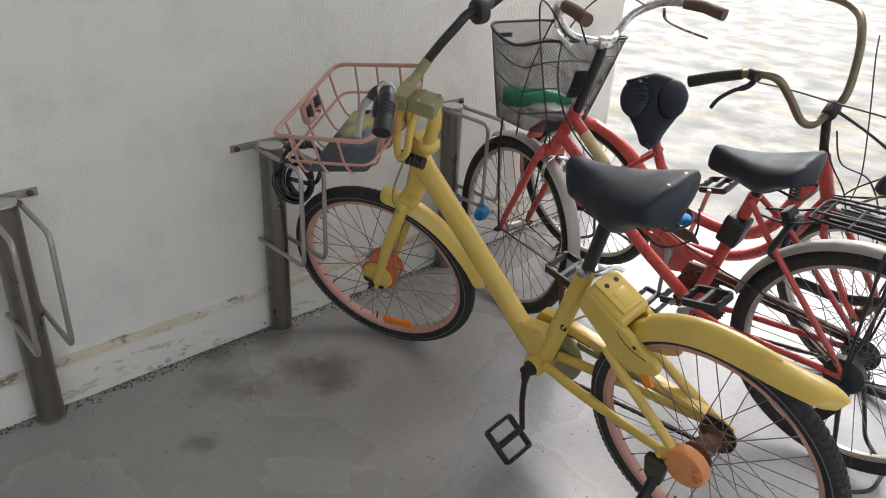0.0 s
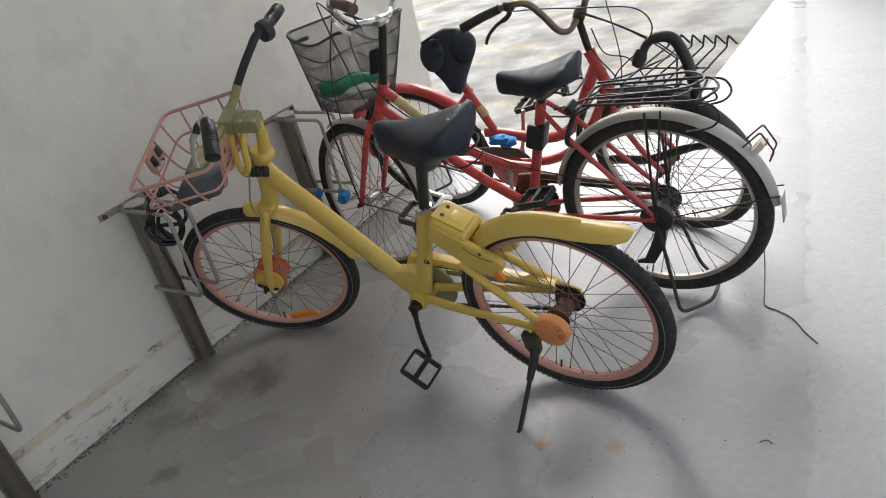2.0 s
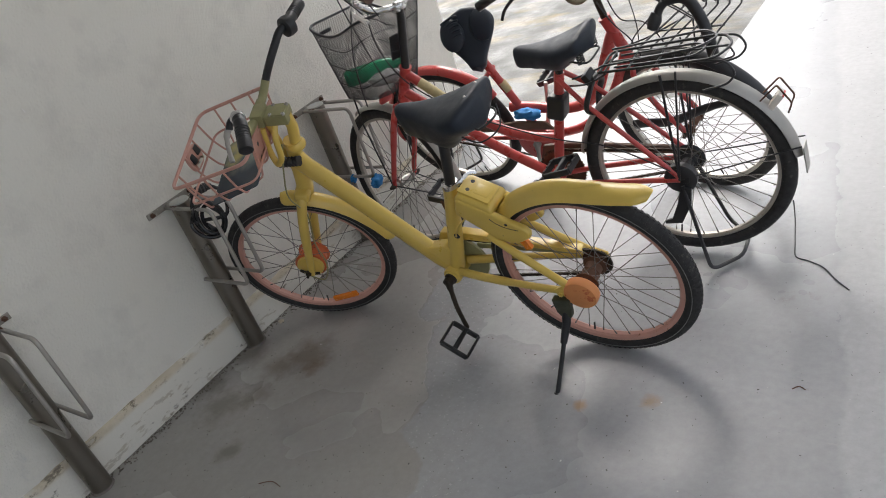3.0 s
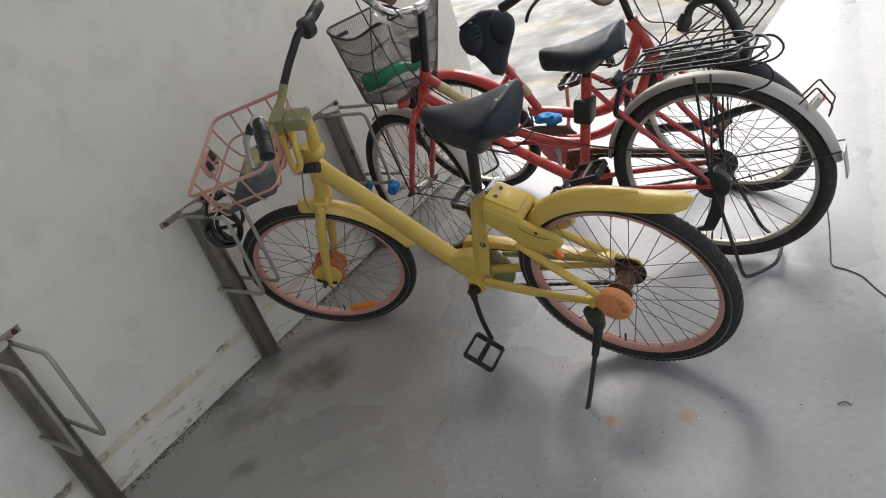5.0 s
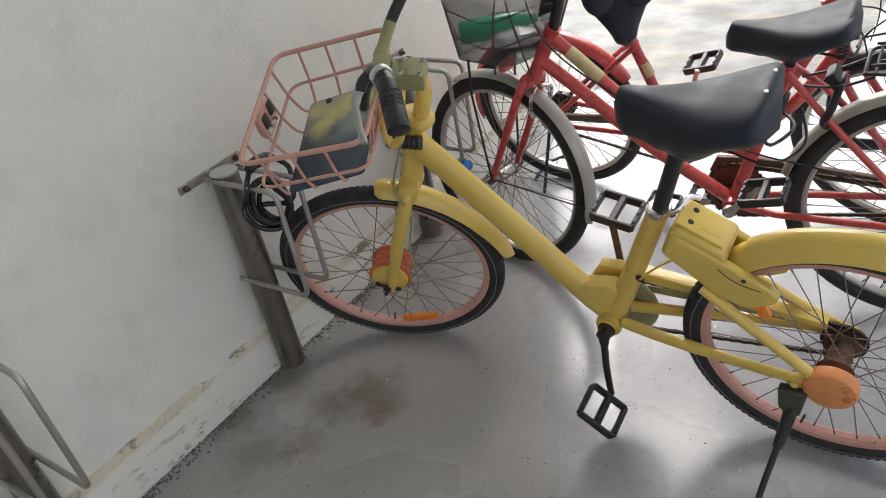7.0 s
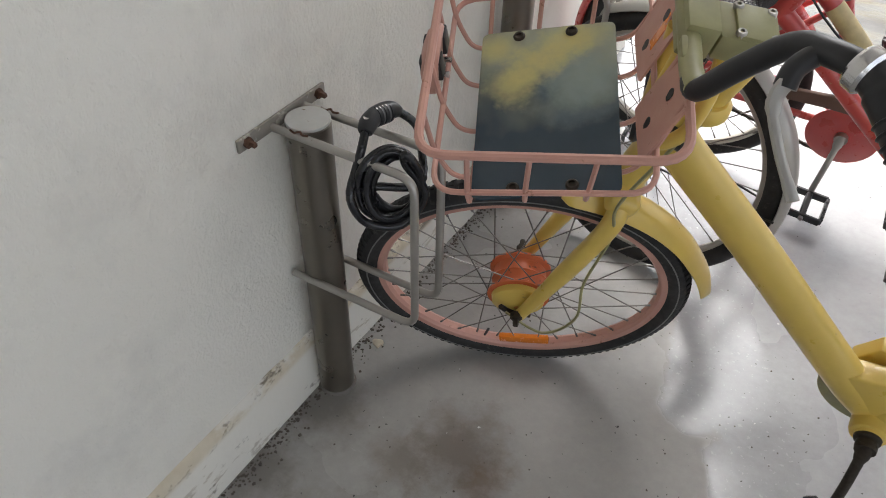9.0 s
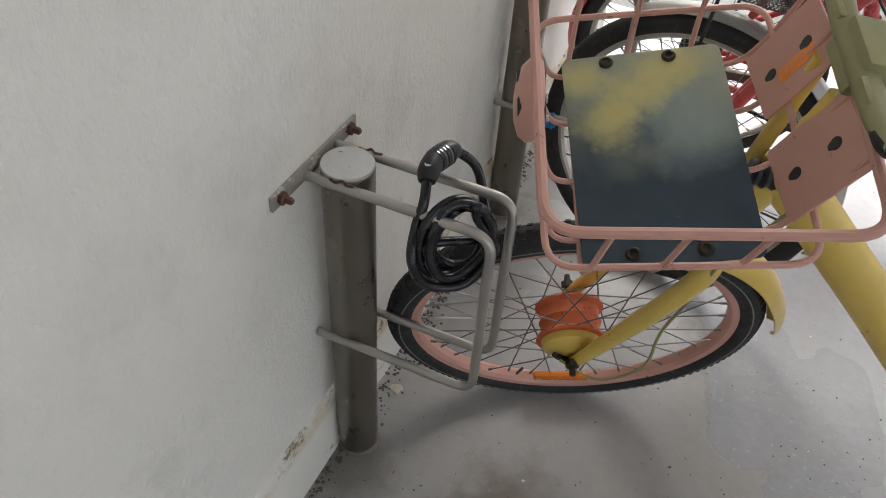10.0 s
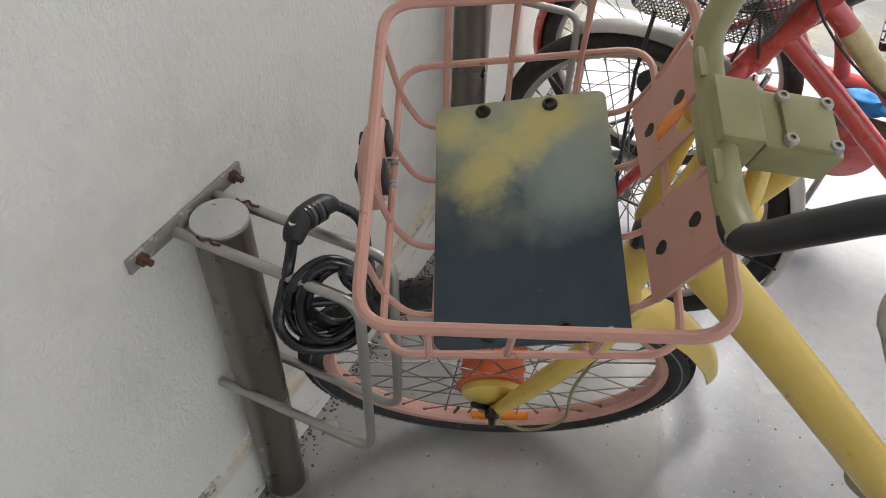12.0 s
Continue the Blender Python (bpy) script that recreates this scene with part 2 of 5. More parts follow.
def floor_material():
    m, nt, bs = shader("grey_painted_concrete")
    col = mix(nt, noise_tex(nt, 2.2, 6, 0.6), (0.270, 0.258, 0.242), (0.375, 0.362, 0.344))
    tc = nt.nodes.new("ShaderNodeTexCoord")
    side = nt.nodes.new("ShaderNodeVectorMath")
    side.operation = "DOT_PRODUCT"
    side.inputs[1].default_value = (1.0, 0.55, 0.0)
    nt.links.new(tc.outputs["Object"], side.inputs[0])
    edge = nt.nodes.new("ShaderNodeMath")
    edge.operation = "MULTIPLY_ADD"
    nt.links.new(noise_tex(nt, 3.5, 4, 0.5), edge.inputs[0])
    edge.inputs[1].default_value = 0.35
    nt.links.new(side.outputs["Value"], edge.inputs[2])
    shift = nt.nodes.new("ShaderNodeMath")
    shift.inputs[1].default_value = -0.62
    nt.links.new(edge.outputs[0], shift.inputs[0])
    dry = ramp(nt, shift.outputs[0], [(0.49, 0.0), (0.505, 1.0)])
    col = mix(nt, dry, col, mix(nt, noise_tex(nt, 5, 6, 0.6), (0.305, 0.310, 0.318), (0.390, 0.395, 0.403)))
    drip = nt.nodes.new("ShaderNodeVectorMath")
    drip.operation = "DOT_PRODUCT"
    drip.inputs[1].default_value = (1.0, 0.18, 0.0)
    nt.links.new(tc.outputs["Object"], drip.inputs[0])
    ragged = nt.nodes.new("ShaderNodeMath")
    ragged.operation = "MULTIPLY_ADD"
    nt.links.new(noise_tex(nt, 6, 5, 0.6), ragged.inputs[0])
    ragged.inputs[1].default_value = 0.10
    nt.links.new(drip.outputs["Value"], ragged.inputs[2])
    past = nt.nodes.new("ShaderNodeMath")
    past.inputs[1].default_value = -1.65
    nt.links.new(ragged.outputs[0], past.inputs[0])
    # Past this line gloss drops; a paler colour makes up for lost reflected light.
    dull = ramp(nt, past.outputs[0], [(0.50, 0.0), (0.52, 1.0)])
    col = mix(nt, dull, col, mix(nt, noise_tex(nt, 4, 6, 0.6), (0.395, 0.398, 0.402), (0.475, 0.478, 0.482)))
    worn = ramp(nt, noise_tex(nt, 7, 7, 0.65), [(0.58, 0.0), (0.72, 0.35)])
    col = mix(nt, worn, col, (0.38, 0.37, 0.36))
    brown = ramp(nt, noise_tex(nt, 4.5, 7, 0.7), [(0.66, 0.0), (0.76, 0.6)])
    col = mix(nt, brown, col, (0.17, 0.135, 0.105))
    stains = ((0.35, 0.10, 0.11, (0.12, 0.078, 0.045)), (0.42, 0.06, 0.05, (0.15, 0.095, 0.055)), (0.26, 0.02, 0.07, (0.15, 0.12, 0.09)), (0.20, -0.20, 0.10, (0.17, 0.15, 0.125)), (1.42, 0.135, 0.022, (0.42, 0.22, 0.05)), (0.40, -0.36, 0.05, (0.15, 0.13, 0.11)),
              (1.60, 0.20, 0.03, (0.36, 0.23, 0.09)), (0.30, -0.12, 0.06, (0.16, 0.135, 0.11)), (0.06, 0.05, 0.10, (0.12, 0.10, 0.08)), (0.05, -0.14, 0.08, (0.13, 0.11, 0.09)), (0.06, 0.86, 0.08, (0.12, 0.10, 0.08)))
    for x, y, r, c in stains:
        col = mix(nt, blob(nt, x, y, r * 1.15, 15.0, 0.62), col, mix(nt, 0.62, col, c))
    mottle = ramp(nt, noise_tex(nt, 38, 6, 0.7), [(0.35, 0.0), (0.70, 0.45)])
    col = mix(nt, mottle, col, mix(nt, 0.5, col, (0.17, 0.165, 0.165)))
    scrape = ramp(nt, noise_tex(nt, 16, 6, 0.7, (0.5, 2.2, 1)), [(0.66, 0.0), (0.74, 0.4)])
    col = mix(nt, scrape, col, (0.45, 0.44, 0.43))
    specks = ramp(nt, noise_tex(nt, 85, 3, 0.5), [(0.715, 0.0), (0.73, 1.0)])
    col = mix(nt, specks, col, (0.07, 0.065, 0.06))
    chips = ramp(nt, noise_tex(nt, 42, 2, 0.5, (1.1, 0.9, 1)), [(0.76, 0.0), (0.775, 1.0)])
    col = mix(nt, chips, col, (0.62, 0.62, 0.60))
    nt.links.new(col, bs.inputs["Base Color"])
    grain = ramp(nt, noise_tex(nt, 30, 5), [(0.3, 0.30), (0.7, 0.46)])
    wet = ramp(nt, noise_tex(nt, 1.3, 4, 0.5), [(0.47, 0.0), (0.53, 1.0)])
    film = ramp(nt, shift.outputs[0], [(0.49, 0.0), (0.505, 1.0), (0.705, 1.0), (0.73, 0.0)])
    drops = ramp(nt, noise_tex(nt, 95, 3, 0.5), [(0.60, 0.15), (0.68, 0.34)])
    nt.links.new(mix(nt, dull, mix(nt, film, mix(nt, wet, grain, (0.27, 0.27, 0.27)), drops), (0.56, 0.56, 0.56)), bs.inputs["Roughness"])
    nt.links.new(mix(nt, dull, ramp(nt, film, [(0.0, 0.38), (1.0, 0.62)]), (0.14, 0.14, 0.14)), bs.inputs["Specular IOR Level"])
    bump(nt, bs, noise_tex(nt, 160, 4), 0.25, 0.0008)
    bump(nt, bs, noise_tex(nt, 12, 4), 0.16, 0.003)
    return m


def ground_material():
    m, nt, bs = shader("wet_rough_concrete")
    col = mix(nt, noise_tex(nt, 1.2, 6, 0.6), (0.050, 0.050, 0.044), (0.098, 0.099, 0.092))
    algae = ramp(nt, noise_tex(nt, 2.6, 7, 0.65, (0.6, 1.4, 1)), [(0.50, 0.0), (0.66, 0.9)])
    col = mix(nt, algae, col, (0.135, 0.105, 0.045))
    nt.links.new(col, bs.inputs["Base Color"])
    nt.links.new(ramp(nt, noise_tex(nt, 3.5, 5), [(0.4, 0.38), (0.65, 0.75)]), bs.inputs["Roughness"])
    bump(nt, bs, noise_tex(nt, 14, 7, 0.65, (0.7, 1.3, 1)), 0.6, 0.012)
    bump(nt, bs, noise_tex(nt, 70, 4), 0.4, 0.002)
    return m


WALL, SKIRT, FLOOR, GROUND = wall_material(), skirting_material(), floor_material(), ground_material()
CEIL = mat("ceiling_paint", (0.62, 0.61, 0.58), 0.8, var=0.06, scale=2, relief=0.3)


# ---- geometry helpers ----
class Geo:
    """Collects points and faces of one mesh."""

    def __init__(self):
        self.v, self.f = [], []

    def ring_faces(self, a, b, n, flip=False):
        for i in range(n):
            j = (i + 1) % n
            q = (a + i, a + j, b + j, b + i)
            self.f.append(q[::-1] if flip else q)

    def tube(self, pts, r, seg=10, closed=False, caps=True, flat=1.0, up=None):
        """A round tube along pts; r a number or one per point; flat squashes it along the side axis."""
        p = [Vector(q) for q in pts]
        n = len(p)
        rr = r if isinstance(r, (list, tuple)) else [r] * n
        start = len(self.v)
        prev = None
        for i in range(n):
            if closed:
                t = p[(i + 1) % n] - p[i - 1]
            else:
                t = p[min(i + 1, n - 1)] - p[max(i - 1, 0)]
            t.normalize()
            if prev is None:
                ref = Vector(up) if up else (Vector((0, 1, 0)) if abs(t.y) < 0.9 else Vector((0, 0, 1)))
            else:
                ref = prev
            a = (ref - t * ref.dot(t)).normalized()
            prev = a
            b = t.cross(a)
            for k in range(seg):
                w = 2 * math.pi * k / seg
                self.v.append(p[i] + a * (rr[i] * flat * math.cos(w)) + b * (rr[i] * math.sin(w)))
        for i in range(n - 1 + closed):
            self.ring_faces(start + i * seg, start + ((i + 1) % n) * seg, seg)
        if caps and not closed:
            self.f.append(tuple(range(start, start + seg))[::-1])
            self.f.append(tuple(range(start + (n - 1) * seg, start + n * seg)))
        return self

    def rings(self, rows, closed_end=True):
        """Skin over rings with the same number of points."""
        start, n = len(self.v), len(rows[0])
        for row in rows:
            self.v.extend(Vector(q) for q in row)
        for i in range(len(rows) - 1):
            self.ring_faces(start + i * n, start + (i + 1) * n, n)
        if closed_end:
            self.f.append(tuple(range(start, start + n))[::-1])
            self.f.append(tuple(range(start + (len(rows) - 1) * n, start + len(rows) * n)))
        return self

    def lathe(self, profile, seg=32, m=None, closed=False):
        """Turns (radius, along) round the y axis; m places it."""
        start, k = len(self.v), len(profile)
        for i in range(seg):
            w = 2 * math.pi * i / seg
            for r, y in profile:
                q = Vector((r * math.cos(w), y, r * math.sin(w)))
                self.v.append(m @ q if m else q)
        for i in range(seg):
            a, b = start + i * k, start + ((i + 1) % seg) * k
            for j in range(k if closed else k - 1):
                j2 = (j + 1) % k
                self.f.append((a + j, b + j, b + j2, a + j2))
        if not closed:
            self.f.append(tuple(start + i * k for i in range(seg)))
            self.f.append(tuple(start + i * k + k - 1 for i in range(seg))[::-1])
        return self

    def box(self, size, m=None, bevel=0.002, seg=2):
        bm = bmesh.new()
        bmesh.ops.create_cube(bm, size=1.0, matrix=Matrix.Diagonal((*size, 1)))
        if bevel:
            bmesh.ops.bevel(bm, geom=bm.edges[:], offset=min(bevel, min(size) * 0.45), segments=seg, affect="EDGES", profile=0.6)
        self.bm(bm, m)
        return self

    def prism(self, outline, lo, hi, m=None, bevel=0.0):
        """An outline in the x-z plane pulled from y=lo to y=hi."""
        bm = bmesh.new()
        f = bm.faces.new([bm.verts.new((x, lo, z)) for x, z in outline])
        top = bmesh.ops.extrude_face_region(bm, geom=[f])
        for e in top["geom"]:
            if isinstance(e, bmesh.types.BMVert):
                e.co.y = hi
        bmesh.ops.recalc_face_normals(bm, faces=bm.faces[:])
        if bevel:
            bmesh.ops.bevel(bm, geom=bm.edges[:], offset=bevel, segments=3, affect="EDGES", profile=0.6)
        self.bm(bm, m)
        return self

    def bm(self, bm, m=None):
        start = len(self.v)
        bm.verts.index_update()
        self.v.extend((m @ v.co if m else v.co.copy()) for v in bm.verts)
        self.f.extend(tuple(start + v.index for v in f.verts) for f in bm.faces)
        bm.free()

    def mesh(self, name, material, sharp=38):
        me = bpy.data.meshes.new(name)
        me.from_pydata([tuple(v) for v in self.v], [], self.f)
        bm = bmesh.new()
        bm.from_mesh(me)
        bmesh.ops.recalc_face_normals(bm, faces=bm.faces[:])
        bm.to_mesh(me)
        bm.free()
        me.polygons.foreach_set("use_smooth", [True] * len(me.polygons))
        me.set_sharp_from_angle(angle=radians(sharp))
        me.materials.append(material)
        return me


def part(name, geo, material, parent=None, label="", m=None, sharp=38):
    me = geo if isinstance(geo, bpy.types.Mesh) else geo.mesh(name, material, sharp)
    ob = new(name, me)
    if parent:
        ob.parent = parent
    if m:
        ob.matrix_local = m
    if label:
        ob["label"] = label
    return ob


def spline(pts, n=6, closed=False):
    """Points of a smooth curve through pts."""
    p = [Vector(q) for q in pts]
    out, k = [], len(p)
    for i in range(k if closed else k - 1):
        if closed:
            a, b, c, d = p[i - 1], p[i], p[(i + 1) % k], p[(i + 2) % k]
        else:
            a, b, c, d = p[max(i - 1, 0)], p[i], p[i + 1], p[min(i + 2, k - 1)]
        for j in range(n):
            t = j / n
            out.append(0.5 * (2 * b + (c - a) * t + (2 * a - 5 * b + 4 * c - d) * t * t + (3 * b - a - 3 * c + d) * t ** 3))
    if not closed:
        out.append(p[-1])
    return out


def rounded(pts, r, n=5, closed=False):
    """A polyline with its corners rounded."""
    p = [Vector(q) for q in pts]
    k, out = len(p), []
    for i in range(k):
        if not closed and i in (0, k - 1):
            out.append(p[i])
            continue
        a, b, c = p[i - 1], p[i], p[(i + 1) % k]
        ra = min(r, (a - b).length * 0.48, (c - b).length * 0.48)
        s, e = b + (a - b).normalized() * ra, b + (c - b).normalized() * ra
        for j in range(n + 1):
            t = j / n
            out.append(s * (1 - t) ** 2 + b * 2 * t * (1 - t) + e * t * t)
    return out


def frame_of(origin, back_yaw, lean):
    """Bike frame: x ahead, y left, z up in its plane."""
    yaw, le = radians(back_yaw), radians(lean)
    h = Vector((math.cos(yaw), math.sin(yaw), 0))
    side = Vector((-h.y, h.x, 0))
    f, u = -h, Vector((0, 0, 1)) * math.cos(le) + side * math.sin(le)
    l = u.cross(f)
    m = Matrix((f, l, u)).transposed().to_4x4()
    m.translation = Vector(origin)
    return m


def thing(name, label, category, m=None, group=""):
    ob = new(name)
    ob.empty_display_size = 0.1
    if m:
        ob.matrix_world = m
    return tagged(ob, label, category, group)

# ---- the setting ----
def slab(name, lo, hi, material, label="", bevel=0.0):
    lo, hi = Vector(lo), Vector(hi)
    g = Geo().box(hi - lo, Matrix.Translation((lo + hi) / 2), bevel)
    ob = part(name, g, material)
    return tagged(ob, label, "", "", "structure")


WALL_END = 1.895
slab("wall_west", (-0.2, -9.0, 0), (0, WALL_END, 2.9), WALL, "off-white roller-painted concrete wall with scuffs", 0.004)
slab("floor", (-0.2, -9.0, -0.15), (9.0, 2.15, 0), FLOOR, "grey painted concrete floor, damp and stained")
slab("floor_passage", (1.12, 2.15, -0.15), (9.0, 9.0, 0), FLOOR, "smooth grey painted concrete floor, wet and shiny")
# Ceiling slabs stay out of view; their edges are set to shape the light.
slab("ceiling", (-0.2, -4.2, 2.9), (1.12, WALL_END, 3.1), CEIL, "pale painted concrete ceiling slab")
slab("ceiling_passage", (1.12, -4.2, 2.9), (3.8, 5.6, 3.1), CEIL, "pale painted concrete ceiling slab")
# Unseen slab behind the camera, added to hold back light from the south.
slab("light_block_south", (-0.2, -4.4, 0), (2.4, -4.2, 2.9), WALL, "unseen off-white slab added to block light from the south", 0.004)
slab("wall_north", (1.14, 4.87, 0), (2.9, 5.12, 2.9), WALL, "off-white painted concrete pier", 0.006)
slab("baseboard_north", (1.12, 4.845, 0), (2.92, 5.14, 0.12), SKIRT, "off-white painted skirting of the pier", 0.004)
GR = Geo()
for y0, y1, x0, x1 in ((-400, -9, -400, 400), (-9, 2.15, -400, -0.2), (2.15, 9, -400, 1.12), (9, 400, -400, 400), (-9, 9, 9, 400)):
    k = len(GR.v)
    GR.v += [Vector((x0, y0, -0.012)), Vector((x1, y0, -0.012)), Vector((x1, y1, -0.012)), Vector((x0, y1, -0.012))]
    GR.f.append((k, k + 1, k + 2, k + 3))
tagged(part("ground", GR, GROUND), "wet rough concrete ground with brown algae stains", "", "", "structure")


def skirting():
    g = Geo()
    rows = []
    n = 150
    for i in range(n + 1):
        y = -3.0 + (WALL_END + 3.0) * i / n
        e = noise.noise(Vector((0, y * 9, 1))) * 0.004
        top = 0.142 + noise.noise(Vector((3, y * 14, 0))) * 0.005
        out = 0.016 + e
        rows.append([(-0.01, y, 0), (out + 0.004, y, 0), (out, y, 0.03), (out - 0.003, y, top - 0.012), (out - 0.010, y, top), (-0.01, y, top + 0.006)])
    g.rings(rows)
    return tagged(part("baseboard", g, SKIRT, sharp=60), "cream painted cement skirting, flaking and dirty", "", "", "structure")


skirting()


# ---- rack posts ----
def bike_rack(y, name="bike_rack"):
    t = thing(name, "stainless steel wall rack post with two wheel hoops", "bike rack", Matrix.Translation((0.051, y, 0)), "wall bike racks")
    r, h = 0.036, 0.640
    part("post", Geo().lathe([(r, 0), (r, h - 0.002), (r - 0.002, h)], 28, pose(-0.005, -0.002, 0, 90)), POSTSTEEL, t)
    part("cap", Geo().lathe([(r - 0.001, h), (r, h + 0.002), (r - 0.001, h + 0.005), (0.012, h + 0.006)], 28, pose(-0.005, -0.002, 0, 90)), CAPSTEEL, t, "bright steel disc cap")
    part("weld_ring", Geo().lathe([(r + 0.004, 0), (r + 0.003, 0.003), (r - 0.001, 0.007)], 28, pose(-0.005, -0.002, 0, 90)), CEMENT, t, "rough grout round the foot")
    br = part("wall_bracket", Geo().box((0.005, 0.205, 0.022), pose(-0.048, -0.010, 0.638), 0.001), BARSTEEL, t, "flat steel bar bolted to the wall")
    for s in (-1, 1):
        part("bolt", Geo().lathe([(0.009, 0), (0.009, 0.006), (0.005, 0.007), (0.005, 0.016), (0.003, 0.018)], 6, pose(-0.046, -0.010 + s * 0.084, 0.638, 0, 0, -90)), RUST, br, "rusty bolt")
    for s in (-1, 1):
        yy = s * 0.038
        pts = rounded([(-0.046, yy, 0.634), (0.211, yy, 0.636), (0.211, yy, 0.332), (-0.047, yy, 0.326)], 0.030, 6)
        hp = part("hoop", Geo().tube(pts, 0.0068, 10), STEEL, t, "bent steel rod hoop")
        part("weld_bead", Geo().tube(spline([(-0.010, yy, 0.6412), (0.0, yy - 0.003, 0.6415), (0.006, yy + 0.003, 0.642), (0.014, yy - 0.002, 0.642), (0.024, yy, 0.6422)], 4), 0.0018, 6), RUST, hp, "rusty weld bead")
    return t


RACK_Y = (0.112, 0.856, -0.620)
for yy in RACK_Y:
    bike_rack(yy)


# ---- bicycle parts ----
def wheel(name, bike, m, R, tyre_r, rim_mat, hub_r, hub_mat, nsp=36, rim_h=0.020, rim_w=0.028, knobs=0, stripe=False, label="", hub_w=0.035, waist=0.72):
    ro = R - 2 * tyre_r + 0.012
    ri = ro - rim_h
    w = rim_w / 2
    prof = [(ro, -w), (ro + 0.002, -w + 0.002), (ro - 0.006, -w + 0.004), (ro - 0.006, w - 0.004), (ro + 0.002, w - 0.002), (ro, w), (ri + 0.005, w - 0.002), (ri, w * 0.45), (ri, -w * 0.45), (ri + 0.005, -w + 0.002)]
    rim = part(name, Geo().lathe(prof, 72, closed=True), rim_mat, bike, label, m)
    g = Geo()
    c, n = R - tyre_r, 14
    g.lathe([(c + tyre_r * math.cos(2 * math.pi * k / n), tyre_r * 1.0 * math.sin(2 * math.pi * k / n)) for k in range(n)], 84, closed=True)
    if knobs:
        for i in range(knobs):
            for s in (-1, 1):
                a = (i + (0.5 if s > 0 else 0)) * 360 / knobs
                g.box((0.0036, 0.0080, 0.0078), pose(0, 0, 0, 0, -a, 0) @ pose(R - 0.0012, s * 0.0055, 0, 0, 0, s * 14), 0)
                g.box((0.0036, 0.0085, 0.0075), pose(0, 0, 0, 0, -a, 0) @ pose(R - 0.0066, s * 0.0150, 0, 0, 0, s * 42), 0)
    part("tyre", g, RUBBER, rim, "black treaded tyre")
    if stripe:
        for s in (-1, 1):
            yy, rr = s * tyre_r * 0.97, c + 0.002
            part("reflective_stripe", Geo().lathe([(rr - 0.0011, yy), (rr + 0.0011, yy), (rr + 0.0011, yy * 1.04), (rr - 0.0011, yy * 1.04)], 84, closed=True), WHITEP, rim, "thin pale sidewall stripe")
    part("hub", Geo().lathe([(0.006, -0.055), (0.008, -0.05), (0.011, -hub_w - 0.004), (hub_r, -hub_w), (hub_r, -hub_w + 0.004), (hub_r * waist, -hub_w + 0.009), (hub_r * waist, -0.004), (hub_r * (waist + 0.05), 0), (hub_r * waist, 0.004), (hub_r * waist, hub_w - 0.009), (hub_r, hub_w - 0.004), (hub_r, hub_w), (0.011, hub_w + 0.004), (0.008, 0.05), (0.006, 0.055)], 28), hub_mat, rim)
    kinds = []
    fl = hub_r - 0.004
    for s in (-1, 1):
        for lead in (-1, 1):
            a = radians(58 * lead)
            p0 = Vector((fl * math.cos(a), s * (hub_w - 0.002), fl * math.sin(a)))
            p1 = Vector((ri + 0.001, s * 0.003, 0))
            d = (p1 - p0).normalized()
            kinds.append(Geo().tube([p0, p1 - d * 0.012, p1 - d * 0.0118, p1], [0.00125, 0.00125, 0.0023, 0.0023], 5).mesh("spoke", SPOKE))
    for i in range(nsp):
        part("spoke", kinds[i % 4], SPOKE, rim, "", pose(0, 0, 0, 0, -360 * i / nsp + 3, 0))
    part("valve", Geo().tube([(ri, 0, 0), (ri - 0.03, 0, 0)], 0.003, 6), BLACK, rim, "", pose(0, 0, 0, 0, 77, 0))
    return rim


def saddle(bike, nose, rear, width, drop, post_x, material=VINYL, label="", m=None, tip=0.020, round_off=0.10):
    """A saddle lofted from nose to tail; nose and rear are (x, z) of the top."""
    g, rows = Geo(), []
    n, k = 22, 26
    for i in range(n + 1):
        s = i / n
        x = nose[0] + (rear[0] - nose[0]) * s
        z = nose[1] + (rear[1] - nose[1]) * s - 0.018 * math.sin(math.pi * s) + 0.010 * max(0, s - 0.6)
        w = tip + (width / 2 - tip) * (0.15 * s + 0.85 * (3 * min(1, s * 1.15) ** 2 - 2 * min(1, s * 1.15) ** 3))
        end = min(1.0, math.sqrt(max(0.0, 1 - ((0.08 - s) / 0.08) ** 2)) if s < 0.08 else 1.0)
        tail = math.sqrt(max(0.0, 1 - ((s - 1 + round_off) / round_off) ** 2)) if s > 1 - round_off else 1.0
        w *= max(0.08, end) * max(0.1, tail)
        d = drop * (0.66 + 0.34 * math.exp(-((x - post_x) / 0.055) ** 2))
        d *= (0.45 + 0.55 * end) * (0.55 + 0.45 * tail)
        zt = z - 0.02 * (1 - end) - 0.022 * (1 - tail)
        row = []
        for j in range(k):
            a = 2 * math.pi * j / k
            c, sn = math.cos(a), math.sin(a)
            if sn >= 0:
                yy, zz = w * math.copysign(abs(c) ** 0.75, c), 0.024 * (sn ** 0.9) * (0.3 + 0.7 * end)
            else:
                pinch = 1 - (0.72 if w > 0.04 else 0.35) * (-sn) ** 2.2
                yy, zz = w * pinch * math.copysign(abs(c) ** 0.75, c), -d * (-sn) ** 0.8
            row.append((x, yy, zt - 0.024 + zz))
        rows.append(row)
    g.rings(rows)
    ob = part("saddle", g, material, bike, label, m, sharp=60)
    return ob


